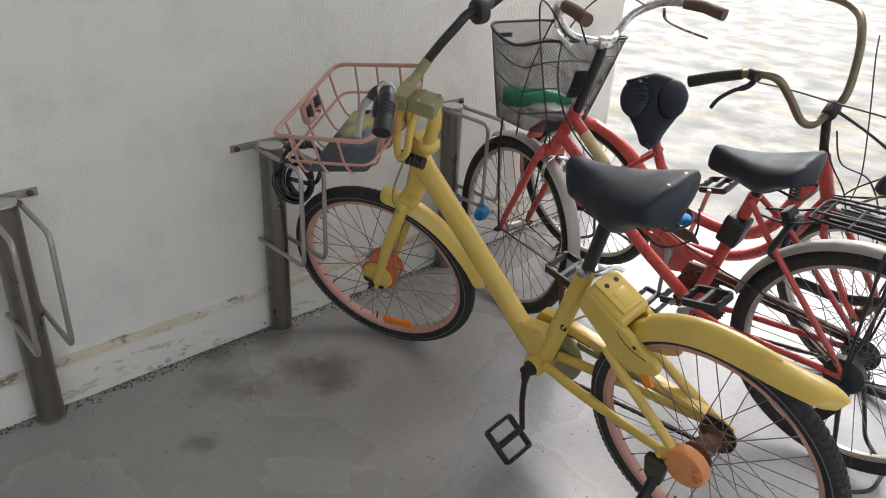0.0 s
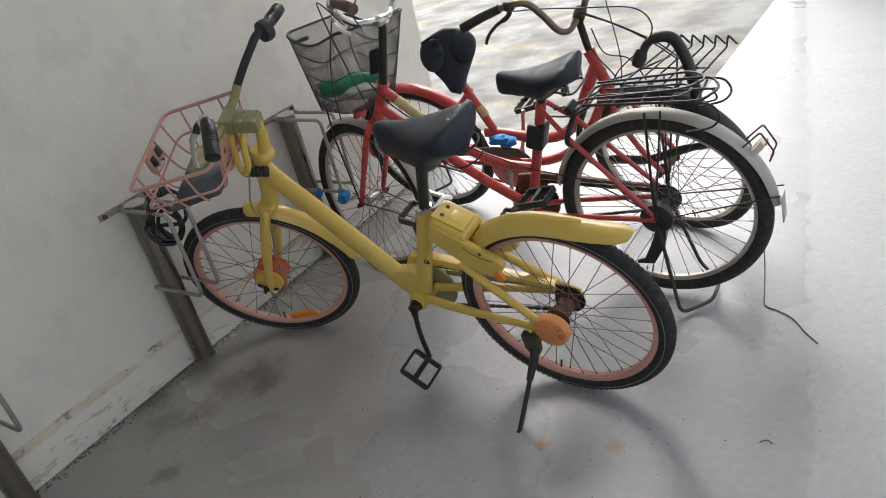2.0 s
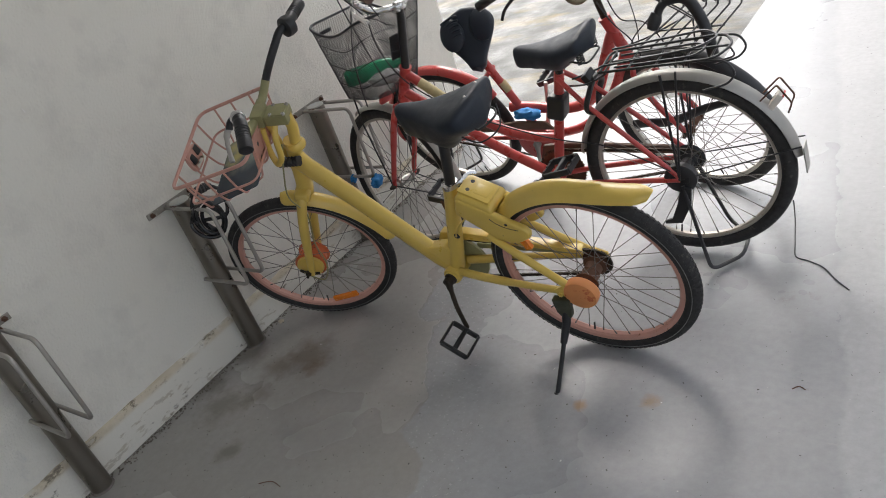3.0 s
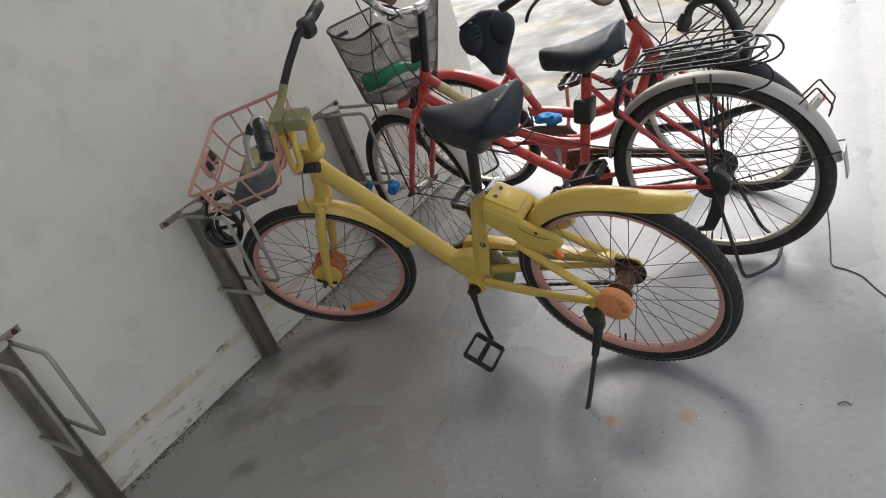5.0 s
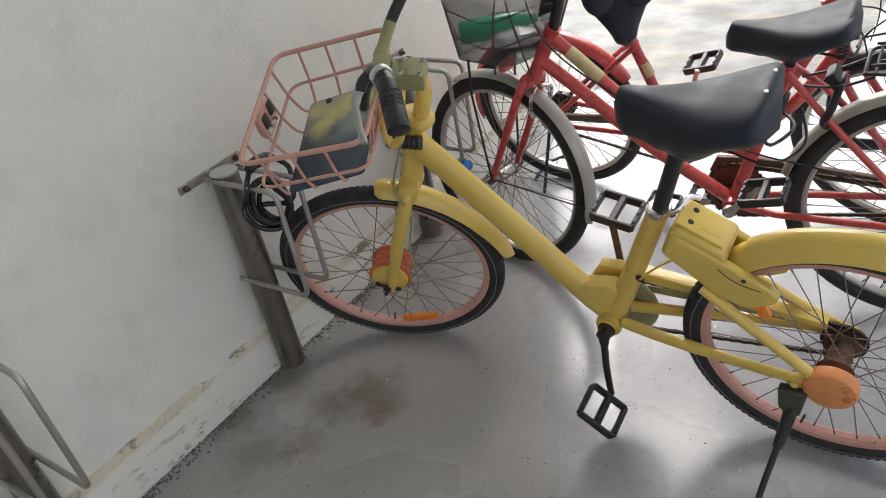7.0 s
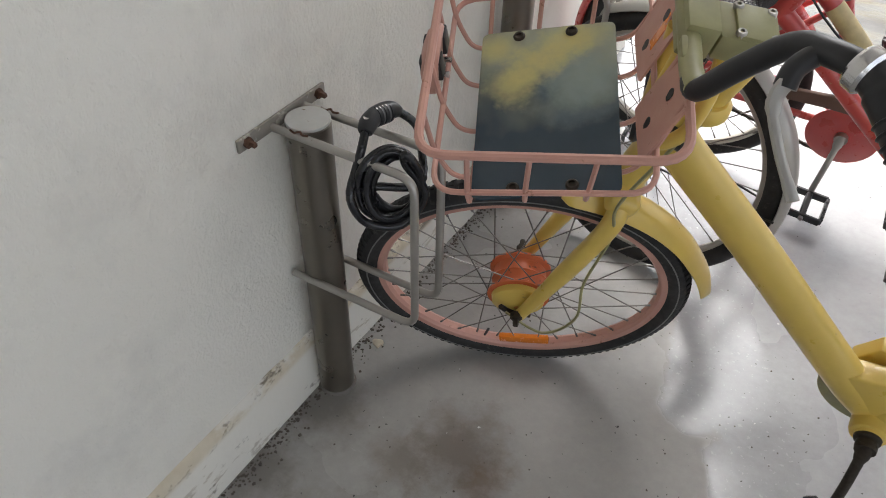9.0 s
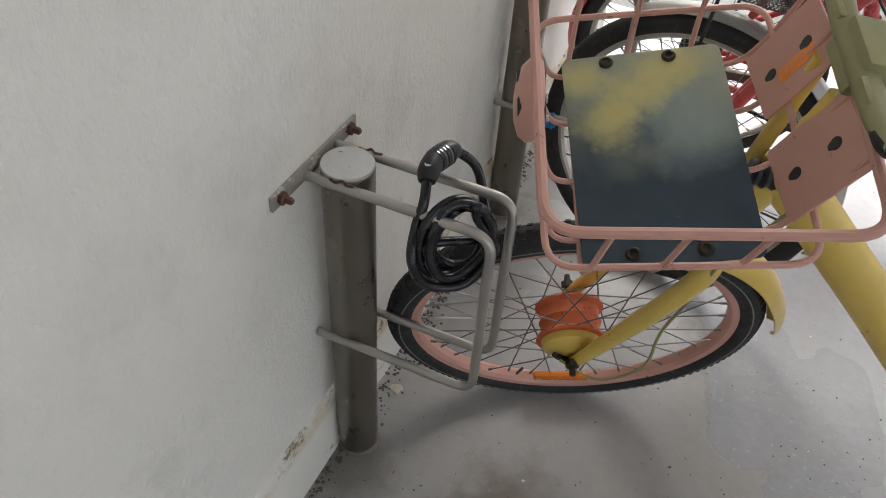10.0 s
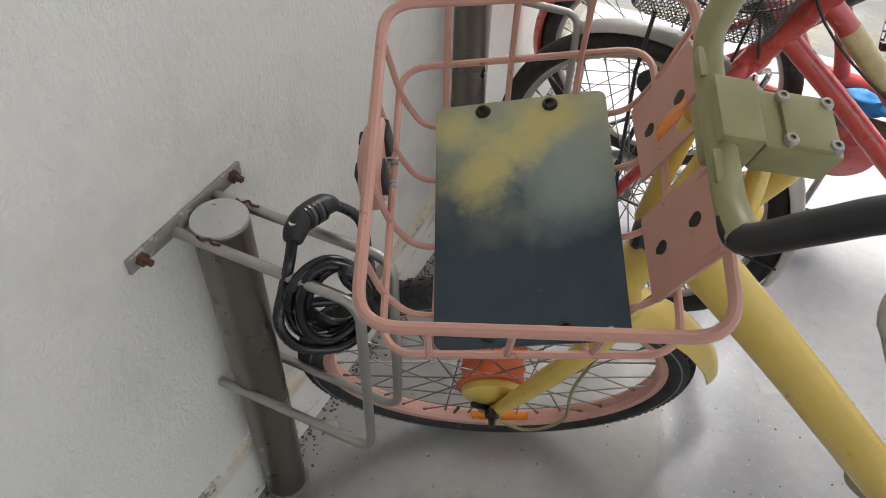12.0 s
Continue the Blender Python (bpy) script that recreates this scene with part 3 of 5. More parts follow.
def fender(name, bike, centre, R, a0, a1, width, depth, material, label="", m=None, flare=0.0, lift=None, thick=0.0018, fade=0.0):
    """A curved mudguard: arc from a0 to a1 degrees, with an arched cross section."""
    g, n, k = Geo(), 36, 10
    rows = []
    for i in range(n + 1):
        s = i / n
        a = radians(a0 + (a1 - a0) * s)
        rr = R + (lift(s) if lift else 0)
        w = width / 2 * (1 + flare * s) * (1 - 0.55 * max(0, (s - 0.93) / 0.07) ** 2) * (1 - 0.4 * max(0, (0.05 - s) / 0.05) ** 2)
        row = []
        for side in (0, 1):
            for j in range(k + 1):
                q = j / k if side == 0 else 1 - j / k
                yy = w * (2 * q - 1)
                dd = -depth * (1 - fade * s ** 3) * abs(2 * q - 1) ** 2.4 - side * thick
                row.append((centre[0] + (rr + dd) * math.cos(a), yy * (1 - 0.03 * side), centre[1] + (rr + dd) * math.sin(a)))
        rows.append(row)
    g.rings(rows)
    return part(name, g, material, bike, label, m, sharp=50)


def pedal(bike, at, tilt, name="pedal", material=BLACK, size=(0.095, 0.085, 0.022), m=None):
    """A platform pedal: two side rails, end bars and a centre bar round an axle."""
    g = Geo()
    lx, ly, lz = size
    base = pose(*at, 0, tilt, 0)
    for s in (-1, 1):
        g.box((lx, 0.009, lz), base @ pose(0, s * ly / 2, 0), 0.002, 1)
        g.box((0.009, ly, lz), base @ pose(s * lx / 2, 0, 0), 0.002, 1)
        for j in (-1, 0, 1):
            g.box((0.006, 0.012, 0.006), base @ pose(s * lx / 2, j * ly * 0.33, lz / 2), 0.001, 1)
    g.box((0.016, ly, lz * 0.9), base, 0.003, 1)
    ob = part(name, g, material, bike, "black pedal", m)
    part("axle", Geo().lathe([(0.006, -ly / 2 - 0.012), (0.007, -ly / 2), (0.007, ly / 2), (0.004, ly / 2 + 0.004)], 10, base), STEEL, ob)
    return ob


def chain_loop(bike, x0, z0, r0, x1, z1, r1, y):
    """A closed chain round two wheels, link by link in one mesh."""
    g = Geo()
    pts = []
    for i in range(13):
        a = radians(90 - 180 * i / 12)
        pts.append((x0 + r0 * math.cos(a), y, z0 + r0 * math.sin(a)))
    for i in range(13):
        a = radians(270 - 180 * i / 12)
        pts.append((x1 + r1 * math.cos(a), y, z1 + r1 * math.sin(a)))
    p = [Vector(q) for q in pts] + [Vector(pts[0])]
    acc = []
    for a, b in zip(p, p[1:]):
        k = max(1, int((b - a).length / 0.0127))
        acc += [(a + (b - a) * (i + 0.5) / k, (b - a)) for i in range(k)]
    for i, (q, d) in enumerate(acc):
        ang = math.degrees(math.atan2(d.z, d.x))
        g.box((0.0135, 0.007 if i % 2 else 0.0045, 0.0085), pose(q.x, q.y, q.z, 0, -ang, 0), 0)
    return part("chain", g, CHAIN, bike, "oily black roller chain")


def chainring(bike, x, z, r, y, material):
    g = Geo()
    n = 44
    outline = []
    for i in range(n * 2):
        a = 2 * math.pi * i / (n * 2)
        rr = r + (0.004 if i % 2 else -0.002)
        outline.append((x + rr * math.cos(a), z + rr * math.sin(a)))
    inner = [(x + r * 0.78 * math.cos(2 * math.pi * i / (n * 2)), z + r * 0.78 * math.sin(2 * math.pi * i / (n * 2))) for i in range(n * 2)]
    k = len(g.v)
    for ring, yy in ((outline, y - 0.0015), (inner, y - 0.0015), (inner, y + 0.0015), (outline, y + 0.0015)):
        g.v += [Vector((a, yy, b)) for a, b in ring]
    m2 = n * 2
    for j in range(4):
        g.ring_faces(k + j * m2, k + ((j + 1) % 4) * m2, m2)
    for i in range(5):
        a = radians(72 * i + 20)
        g.box((r * 0.8, 0.003, 0.016), pose(x + r * 0.42 * math.cos(a), y, z + r * 0.42 * math.sin(a), 0, -math.degrees(a), 0), 0.001, 1)
    g.lathe([(0.022, y - 0.006), (0.022, y + 0.006)], 20, pose(x, 0, z))
    return part("chainring", g, material, bike)


def crank(bike, x, z, y, px_, pz, py, material=STEEL, r=0.008):
    d = Vector((px_ - x, 0, pz - z)).normalized()
    pts = [(x - d.x * 0.012, y, z - d.z * 0.012), (x + d.x * 0.03, y + (py - y) * 0.35, z + d.z * 0.03), (x + d.x * 0.09, y + (py - y) * 0.8, z + d.z * 0.09), (px_, py, pz), (px_ + d.x * 0.01, py, pz + d.z * 0.01)]
    g = Geo().tube(spline(pts, 4), [0.012 if i < 4 else r for i in range(17)], 10, flat=0.8)
    g.lathe([(0.016, -0.008), (0.017, 0), (0.016, 0.008)], 16, pose(x, y, z))
    return part("crank", g, material, bike)


def cable(bike, pts, r=0.0024, material=BLACK, name="cable", m=None):
    return part(name, Geo().tube(spline(pts, 7), r, 6), material, bike, "", m)

# ---- yellow bicycle ----
RA = 0.302
MA = frame_of((1.429, 0.348, 0.3017), 1.05, -9.0) @ Matrix.Translation((0, 0, -RA))
MS = frame_of((0.3487, 0.3008, 0.2921), 23.4, -16.2)


def yellow_bicycle():
    b = thing("bicycle", "yellow hand-painted city bicycle with pink wheels on its kickstand", "bicycle", MA)
    st = MA.inverted() @ MS
    # frame tubes
    part("head_tube", Geo().tube([(0.934, 0, 0.588), (0.924, 0, 0.615), (0.921, 0, 0.623), (0.868, 0, 0.771), (0.865, 0, 0.779), (0.858, 0, 0.795)], [0.024, 0.029, 0.026, 0.024, 0.029, 0.027], 20), YELLOW, b)
    part("down_tube", Geo().tube(spline([(0.888, 0, 0.722), (0.86, 0, 0.694), (0.715, 0, 0.547), (0.56, 0, 0.380), (0.510, 0, 0.327), (0.468, 0, 0.286)], 5), [0.043, 0.042, 0.040, 0.038, 0.036] + [0.034] * 16 + [0.033, 0.032, 0.031, 0.03, 0.028], 18, flat=0.72), YELLOW, b)
    part("seat_tube", Geo().tube([(0.464, 0, 0.278), (0.424, 0, 0.378), (0.342, 0, 0.604), (0.338, 0, 0.622)], [0.026, 0.024, 0.0215, 0.0215], 18), YELLOW, b)
    part("gusset", Geo().prism([(0.505, 0.30), (0.538, 0.375), (0.455, 0.390), (0.424, 0.375), (0.436, 0.29)], -0.021, 0.021, bevel=0.006), YELLOW, b)
    bb = part("bottom_bracket", Geo().lathe([(0.02, -0.040), (0.028, -0.040), (0.030, -0.034), (0.030, 0.034), (0.028, 0.040), (0.022, 0.041), (0.021, 0.046), (0.012, 0.048)], 24, pose(0.464, 0, 0.278)), YELLOW, b)
    part("axle_nut", Geo().lathe([(0.021, 0.045), (0.020, 0.051), (0.010, 0.056), (0.009, 0.07)], 20, pose(0.464, 0, 0.278)), CHAIN, bb)
    for s in (-1, 1):
        part("chainstay", Geo().tube(spline([(0.43, s * 0.026, 0.292), (0.33, s * 0.042, 0.292), (0.15, s * 0.064, 0.298), (0.02, s * 0.074, 0.303)], 5), [0.015] * 8 + [0.0125] * 8, 12, flat=0.8), YELLOW, b)
        part("seatstay", Geo().tube([(0.245, s * 0.045, 0.475), (0.18, s * 0.058, 0.432), (0.015, s * 0.076, 0.312)], 0.0115, 12), YELLOW, b)
        dp = part("dropout", Geo().prism([(0.075, 0.288), (0.08, 0.308), (0.03, 0.335), (-0.025, 0.315), (-0.028, 0.296), (0.03, 0.278)], s * 0.075 - 0.004, s * 0.075 + 0.004, bevel=0.0015), YELLOW, b)
        for bx, bz in ((0.062, 0.295), (0.035, 0.29), (-0.012, 0.302)):
            part("bolt", Geo().lathe([(0.0075, s * 0.078), (0.0075, s * 0.086), (0.004, s * 0.088)], 6, pose(bx, 0, bz)), YELLOW, dp)
    # lock housing round the rear wheel
    lock = part("lock_housing", Geo().prism([(0.304, 0.610), (0.288, 0.619), (0.203, 0.573), (0.198, 0.560), (0.206, 0.545), (0.235, 0.502), (0.258, 0.502), (0.322, 0.556)], -0.049, 0.049, bevel=0.008), YELLOW, b, "moulded yellow horseshoe lock box")
    for s in (-1, 1):
        arm = part("lock_arm", Geo().prism([(0.300, 0.605), (0.288, 0.606), (0.205, 0.558), (0.160, 0.532), (0.118, 0.510), (0.104, 0.494), (0.108, 0.476), (0.138, 0.460), (0.172, 0.452), (0.215, 0.468), (0.318, 0.556)], s * 0.043 - 0.011, s * 0.043 + 0.011, bevel=0.007), YELLOW, lock)
        y = s * 0.0538
        part("slot", Geo().tube(spline([(0.212, y, 0.544), (0.196, y, 0.527), (0.168, y, 0.512), (0.134, y, 0.504)], 5), 0.0013, 6), BLACK, arm, "dark seam")
        part("screw_hole", Geo().lathe([(0.0048, y - s * 0.002), (0.0048, y + s * 0.0008)], 12, pose(0.166, 0, 0.524)), BLACK, arm)
    lm = pose(0.250, 0, 0.600, 0, -28.5, 0)
    part("lid", Geo().box((0.096, 0.072, 0.008), lm @ pose(0.002, 0, 0.0015), 0.004), YELLOW, lock)
    part("recess", Geo().box((0.042, 0.040, 0.003), lm @ pose(-0.014, 0, 0.0050), 0.0014), YELLOW, lock)
    for s in (-1, 1):
        part("screw_hole", Geo().lathe([(0.0060, 0), (0.0060, 0.0016)], 16, lm @ pose(0.026, s * 0.017, 0.0048, 90)), BLACK, lock, "dark screw hole")
    part("clamp_ring", Geo().lathe([(0.0225, -0.008), (0.0245, -0.007), (0.0245, 0.007), (0.0225, 0.008)], 24, pose(0.337, 0, 0.62, 90, 0, 0) @ pose(0, 0, 0, 0, 0, 0)), CHROME, b, "shiny seat clamp")
    part("clamp_lever", Geo().tube(spline([(0.31, 0.01, 0.625), (0.295, 0.0, 0.632), (0.285, -0.03, 0.636), (0.27, -0.045, 0.625)], 4), 0.006, 8, flat=0.6), CHROME, b, "steel quick-release lever")
    part("seatpost", Geo().tube([(0.340, 0, 0.605), (0.282, 0, 0.80)], 0.0155, 16), BLACK, b, "dark grey seat post")
    sd = saddle(b, (0.402, 0.893), (0.126, 0.914), 0.200, 0.115, 0.275, VINYL, "smooth black vinyl saddle")
    part("rivet", Geo().lathe([(0.004, 0), (0.003, 0.002)], 10, pose(0.142, 0.03, 0.917, 90)), STEEL, sd)
    part("rivet", Geo().lathe([(0.004, 0), (0.003, 0.002)], 10, pose(0.142, -0.03, 0.917, 90)), STEEL, sd)
    part("saddle_rail", Geo().tube(spline([(0.15, 0.03, 0.845), (0.13, 0.045, 0.83), (0.105, 0.0, 0.835), (0.13, -0.045, 0.83), (0.15, -0.03, 0.845)], 5), 0.003, 6), BLACK, b)
    part("spring_wire", Geo().tube(spline([(0.20, 0.03, 0.80), (0.13, 0.055, 0.80), (0.085, 0.02, 0.82), (0.10, -0.02, 0.86)], 6), 0.0022, 6), BLACK, b, "thin black wire loop")
    part("cable_port", Geo().lathe([(0.006, 0.0195), (0.010, 0.0225), (0.007, 0.0255)], 14, pose(0.381, 0, 0.441, 0, 20, 0)), BLACK, b, "dark cable port")
    part("lock_cable", Geo().tube(spline([(0.381, 0.024, 0.441), (0.372, 0.034, 0.455), (0.350, 0.038, 0.486), (0.315, 0.038, 0.520), (0.295, 0.036, 0.535)], 5), 0.0026, 6), YELLOW, b)
    # rear wheel and guards
    wheel("rear_wheel", b, Matrix.Translation((0, 0, RA)), RA, 0.0225, PINK, 0.034, RUST, 36, 0.022, 0.030, 110, True, "pink painted rim with grey spokes")
    part("hub_cover", Geo().lathe([(0.046, 0.060), (0.049, 0.062), (0.049, 0.082), (0.046, 0.088), (0.030, 0.092), (0.012, 0.093)], 36, pose(0, 0, RA)), PALEORANGE, b, "faded orange brake drum cover")
    part("sprocket", Geo().lathe([(0.03, -0.052), (0.042, -0.05), (0.042, -0.046), (0.03, -0.044)], 28, pose(0, 0, RA)), RUST, b)
    def tail(s):
        return float(np.interp(46 + 83 * s, (46, 60, 74, 99, 110, 117, 124, 129), (-0.018, -0.013, -0.010, -0.005, 0.003, 0.016, 0.038, 0.053)))

    fender("rear_fender", b, (0, RA), 0.334, 46, 129, 0.074, 0.038, YELLOW, "yellow moulded mudguard with a duck tail", None, 0.10, tail, fade=0.40)
    g = Geo()
    rows = []
    for i in range(15):
        s = i / 14
        a = radians(58 + 52 * s)
        rr = 0.334 + tail((58 + 52 * s - 46) / 83) + 0.0005
        w = 0.024 * (1 - max(0, (s - 0.55) / 0.45) ** 2.2) + 0.001
        row = []
        for k in range(9):
            c = 1 - 2 * k / 8
            h = rr - 0.038 * (w * abs(c) / 0.037) ** 2.4 + 0.0045 * (1 - c * c) ** 0.5 + 0.0004
            row.append((h * math.cos(a), w * c, RA + h * math.sin(a)))
        row.append(((rr - 0.014) * math.cos(a), -w * 0.6, RA + (rr - 0.014) * math.sin(a)))
        row.append(((rr - 0.014) * math.cos(a), w * 0.6, RA + (rr - 0.014) * math.sin(a)))
        rows.append(row)
    part("fender_rib", g.rings(rows), YELLOW, b, sharp=75)
    part("stay_reflector", Geo().box((0.022, 0.014, 0.044), pose(0.133, 0.045, 0.452, 0, 20, 0), 0.004), AMBER, b, "small orange reflector")
    # drive
    chainring(b, 0.464, 0.278, 0.083, -0.047, YELLOW)
    part("chain_disc", Geo().lathe([(0.030, -0.056), (0.084, -0.055), (0.091, -0.050), (0.091, -0.042), (0.088, -0.040), (0.030, -0.041)], 48, pose(0.464, 0, 0.278)), OLIVE, b, "olive oversprayed chainwheel disc")
    chain_loop(b, 0.464, 0.278, 0.084, 0, RA, 0.043, -0.047)
    gd = [(0.53, 0.345), (0.50, 0.395), (0.42, 0.398), (0.20, 0.372), (0.03, 0.352), (0.03, 0.338), (0.20, 0.352), (0.40, 0.368), (0.47, 0.36), (0.50, 0.33)]
    part("chain_guard", Geo().prism(gd, -0.066, -0.036, bevel=0.003), YELLOW, b, "yellow plastic chain guard")
    part("guard_lower", Geo().prism([(0.40, 0.315), (0.40, 0.335), (0.05, 0.335), (0.02, 0.325), (0.05, 0.315)], -0.064, -0.058, bevel=0.002), OLIVE, b)
    crank(b, 0.464, 0.278, 0.062, 0.455, 0.112, 0.092, CHAIN, 0.0085)
    pedal(b, (0.457, 0.144, 0.098), -40)
    crank(b, 0.464, 0.278, -0.066, 0.482, 0.470, -0.092, RUST, 0.0085)
    pedal(b, (0.486, -0.135, 0.478), -12)
    # kickstand
    ks = part("kickstand", Geo().tube([(0.064, 0.088, 0.215), (0.088, 0.180, 0.085), (0.098, 0.236, 0.020)], 0.0068, 10), BLACK, b, "black kickstand leg")
    part("bracket", Geo().prism([(0.035, 0.285), (0.09, 0.285), (0.088, 0.235), (0.072, 0.205), (0.046, 0.215)], 0.074, 0.098, bevel=0.006), DARKOLIVE, ks)
    part("sleeve", Geo().tube([(0.062, 0.084, 0.235), (0.066, 0.10, 0.20), (0.076, 0.137, 0.15)], [0.014, 0.013, 0.010], 12), BLACK, ks)
    part("foot", Geo().tube([(0.096, 0.228, 0.030), (0.099, 0.242, 0.012)], [0.010, 0.012], 10), RUBBER, ks)
    # steered front
    def sp(name, g, mt, label="", sharp=38, parent=None):
        o = part(name, g, mt, parent or b, label, None if parent else st, sharp)
        return o
    fw = wheel("front_wheel", b, st, 0.3046, 0.0225, PINK, 0.057, ORANGE, 36, 0.022, 0.030, 110, True, "pink painted rim with grey spokes", 0.031, 0.86)
    sp("brake_plate", Geo().lathe([(0.046, 0.031), (0.049, 0.033), (0.047, 0.043), (0.032, 0.050), (0.012, 0.055)], 30), YELLOW, "yellow drum brake plate")
    part("spoke_reflector", Geo().box((0.105, 0.012, 0.026), pose(0, 0, 0, 0, 96.7, 0) @ pose(0.229, 0.006, 0, 0, 90, 0), 0.006), AMBER, fw, "orange spoke reflector")
    for s in (-1, 1):
        sp("fork_blade", Geo().tube(spline([(-0.128, s * 0.030, 0.315), (-0.118, s * 0.052, 0.285), (-0.08, s * 0.062, 0.19), (-0.012, s * 0.064, 0.006), (-0.002, s * 0.064, -0.018)], 5), [0.017] * 12 + [0.015, 0.014, 0.013, 0.012, 0.012, 0.011, 0.010, 0.009, 0.008], 14, flat=0.8), YELLOW)
        sp("axle_nut", Geo().lathe([(0.011, s * 0.066), (0.011, s * 0.078), (0.006, s * 0.08), (0.005, s * 0.092)], 6), CHAIN)
    sp("fork_crown", Geo().box((0.05, 0.088, 0.034), pose(-0.130, 0, 0.318, 0, -20, 0), 0.012, 3), YELLOW)
    sp("brake_arm", Geo().tube(spline([(-0.025, 0.052, -0.03), (0.012, 0.058, -0.012), (0.03, 0.062, 0.012)], 4), 0.005, 8), CHAIN)
    sp("brake_cable", Geo().tube(spline([(0.02, 0.066, 0.0), (-0.05, 0.085, -0.03), (-0.10, 0.090, 0.05), (-0.10, 0.075, 0.15), (-0.125, 0.055, 0.26), (-0.115, 0.07, 0.36), (-0.15, 0.065, 0.46), (-0.19, 0.05, 0.55)], 6), 0.0026, 6), OLIVE)
    fender("front_fender", b, (0, 0), 0.330, 98, 174, 0.070, 0.024, YELLOW, "yellow front mudguard", st, -0.22, lambda s: 0.012 * max(0, s - 0.7) * 3, fade=0.3)
    sp("steerer", Geo().tube([(-0.196, 0, 0.488), (-0.225, 0, 0.572), (-0.226, 0, 0.615)], 0.0175, 16), YELLOW)
    sp("headset", Geo().lathe([(0.026, -0.012), (0.030, -0.006), (0.030, 0.006), (0.024, 0.014)], 24, pose(-0.202, 0, 0.502, 90, 0, 0) @ pose(0, 0, 0, 0, 0, 0)), YELLOW)
    # clamp box of the handlebar
    cb = sp("stem_clamp", Geo().box((0.038, 0.064, 0.044), pose(-0.152, 0.006, 0.636, 0, -10, 0), 0.004), OLIVE, "olive oversprayed clamp block")
    for dy in (-0.018, 0.018):
        part("bolt_hole", Geo().lathe([(0.0085, -0.002), (0.0085, 0.0006)], 16, pose(-0.1335, 0.006 + dy, 0.634, 0, -10, 0) @ pose(0, 0, 0, 0, 0, -90)), CHAIN, cb, "dark recessed bolt")
    lid = part("clamp_lid", Geo().box((0.070, 0.060, 0.034), pose(-0.207, 0.006, 0.624, 0, -10, 0), 0.004), OLIVE, cb)
    part("lid_step", Geo().box((0.046, 0.056, 0.006), pose(-0.216, 0.006, 0.6405, 0, -10, 0), 0.002), OLIVE, lid)
    for dx in (-0.197, -0.236):
        for s in (-1, 1):
            part("bolt", Geo().lathe([(0.0062, 0), (0.0062, 0.005), (0.0048, 0.0072), (0.0026, 0.0072), (0.0026, 0.004)], 12, pose(dx, 0.006 + s * 0.022, 0.6405 + (dx + 0.207) * 0.176, 90)), STEEL, lid)
    # handlebar
    right = [(-0.142, -0.045, 0.640), (-0.146, -0.085, 0.648), (-0.163, -0.112, 0.676), (-0.194, -0.134, 0.716), (-0.222, -0.158, 0.748), (-0.244, -0.192, 0.772), (-0.264, -0.226, 0.774), (-0.269, -0.268, 0.773), (-0.274, -0.325, 0.770)]
    left = [(-0.142, 0.0, 0.640), (-0.142, 0.055, 0.640), (-0.141, 0.092, 0.644), (-0.142, 0.127, 0.654), (-0.166, 0.148, 0.708), (-0.196, 0.164, 0.754), (-0.212, 0.196, 0.778), (-0.236, 0.226, 0.786), (-0.254, 0.265, 0.779), (-0.272, 0.322, 0.761)]
    bar = right[::-1] + left
    hb = sp("handlebar", Geo().tube(spline(bar, 5), 0.0122, 14), BLACK, "black upswept handlebar")
    part("overspray_sleeve", Geo().tube(spline(bar[6:13], 5), 0.0129, 14), OLIVE, hb, "yellow oversprayed middle of the bar")
    for s in (-1, 1):
        part("bar_shim", Geo().box((0.010, 0.034, 0.014), pose(-0.135, 0.006 + s * 0.054, 0.645), 0.004), OLIVE, hb)
    for s in (-1, 1):
        gp = [(-0.264, -0.226, 0.774), (-0.266, -0.240, 0.7735), (-0.269, -0.268, 0.773), (-0.274, -0.322, 0.770), (-0.275, -0.336, 0.769)]
        if s > 0:
            gp = [(-0.237, 0.227, 0.787), (-0.245, 0.243, 0.784), (-0.254, 0.266, 0.778), (-0.270, 0.318, 0.763), (-0.274, 0.332, 0.758)]
        gr = part("grip", Geo().tube(spline(gp, 6), [0.0158] * 6 + [0.0178] * 6 + [0.0176] * 4 + [0.0192] * 8 + [0.015], 18), BLACK, hb, "black rubber grip")
        for k in range(7):
            q = Vector(gp[2]).lerp(Vector(gp[3]), k / 6.0)
            part("grip_rib", Geo().lathe([(0.0170, -0.0022), (0.0194, 0.0), (0.0170, 0.0022)], 18, Matrix.Translation(q) @ (Vector(gp[3]) - Vector(gp[2])).to_track_quat("Y", "Z").to_matrix().to_4x4()), BLACK, gr)
        part("collar", Geo().lathe([(0.0175, -0.008), (0.020, -0.005), (0.020, 0.005), (0.0175, 0.008)], 20, pose(-0.233, 0.222, 0.786, 0, 0, 38) if s > 0 else pose(-0.262, -0.219, 0.769, 8, 0, -32)), CHROME if s > 0 else BLACK, hb)
        if s > 0:
            part("brake_perch", Geo().tube(spline([(-0.208, 0.192, 0.774), (-0.190, 0.202, 0.764), (-0.184, 0.214, 0.752)], 4), 0.010, 10), BLACK, hb)
            part("brake_lever", Geo().tube(spline([(-0.190, 0.206, 0.760), (-0.176, 0.226, 0.746), (-0.182, 0.262, 0.730), (-0.196, 0.302, 0.712)], 6), [0.009] * 8 + [0.0065] * 8 + [0.0075] * 3, 10, flat=0.6), SILVERPAINT, hb, "grey metal brake lever")
        else:
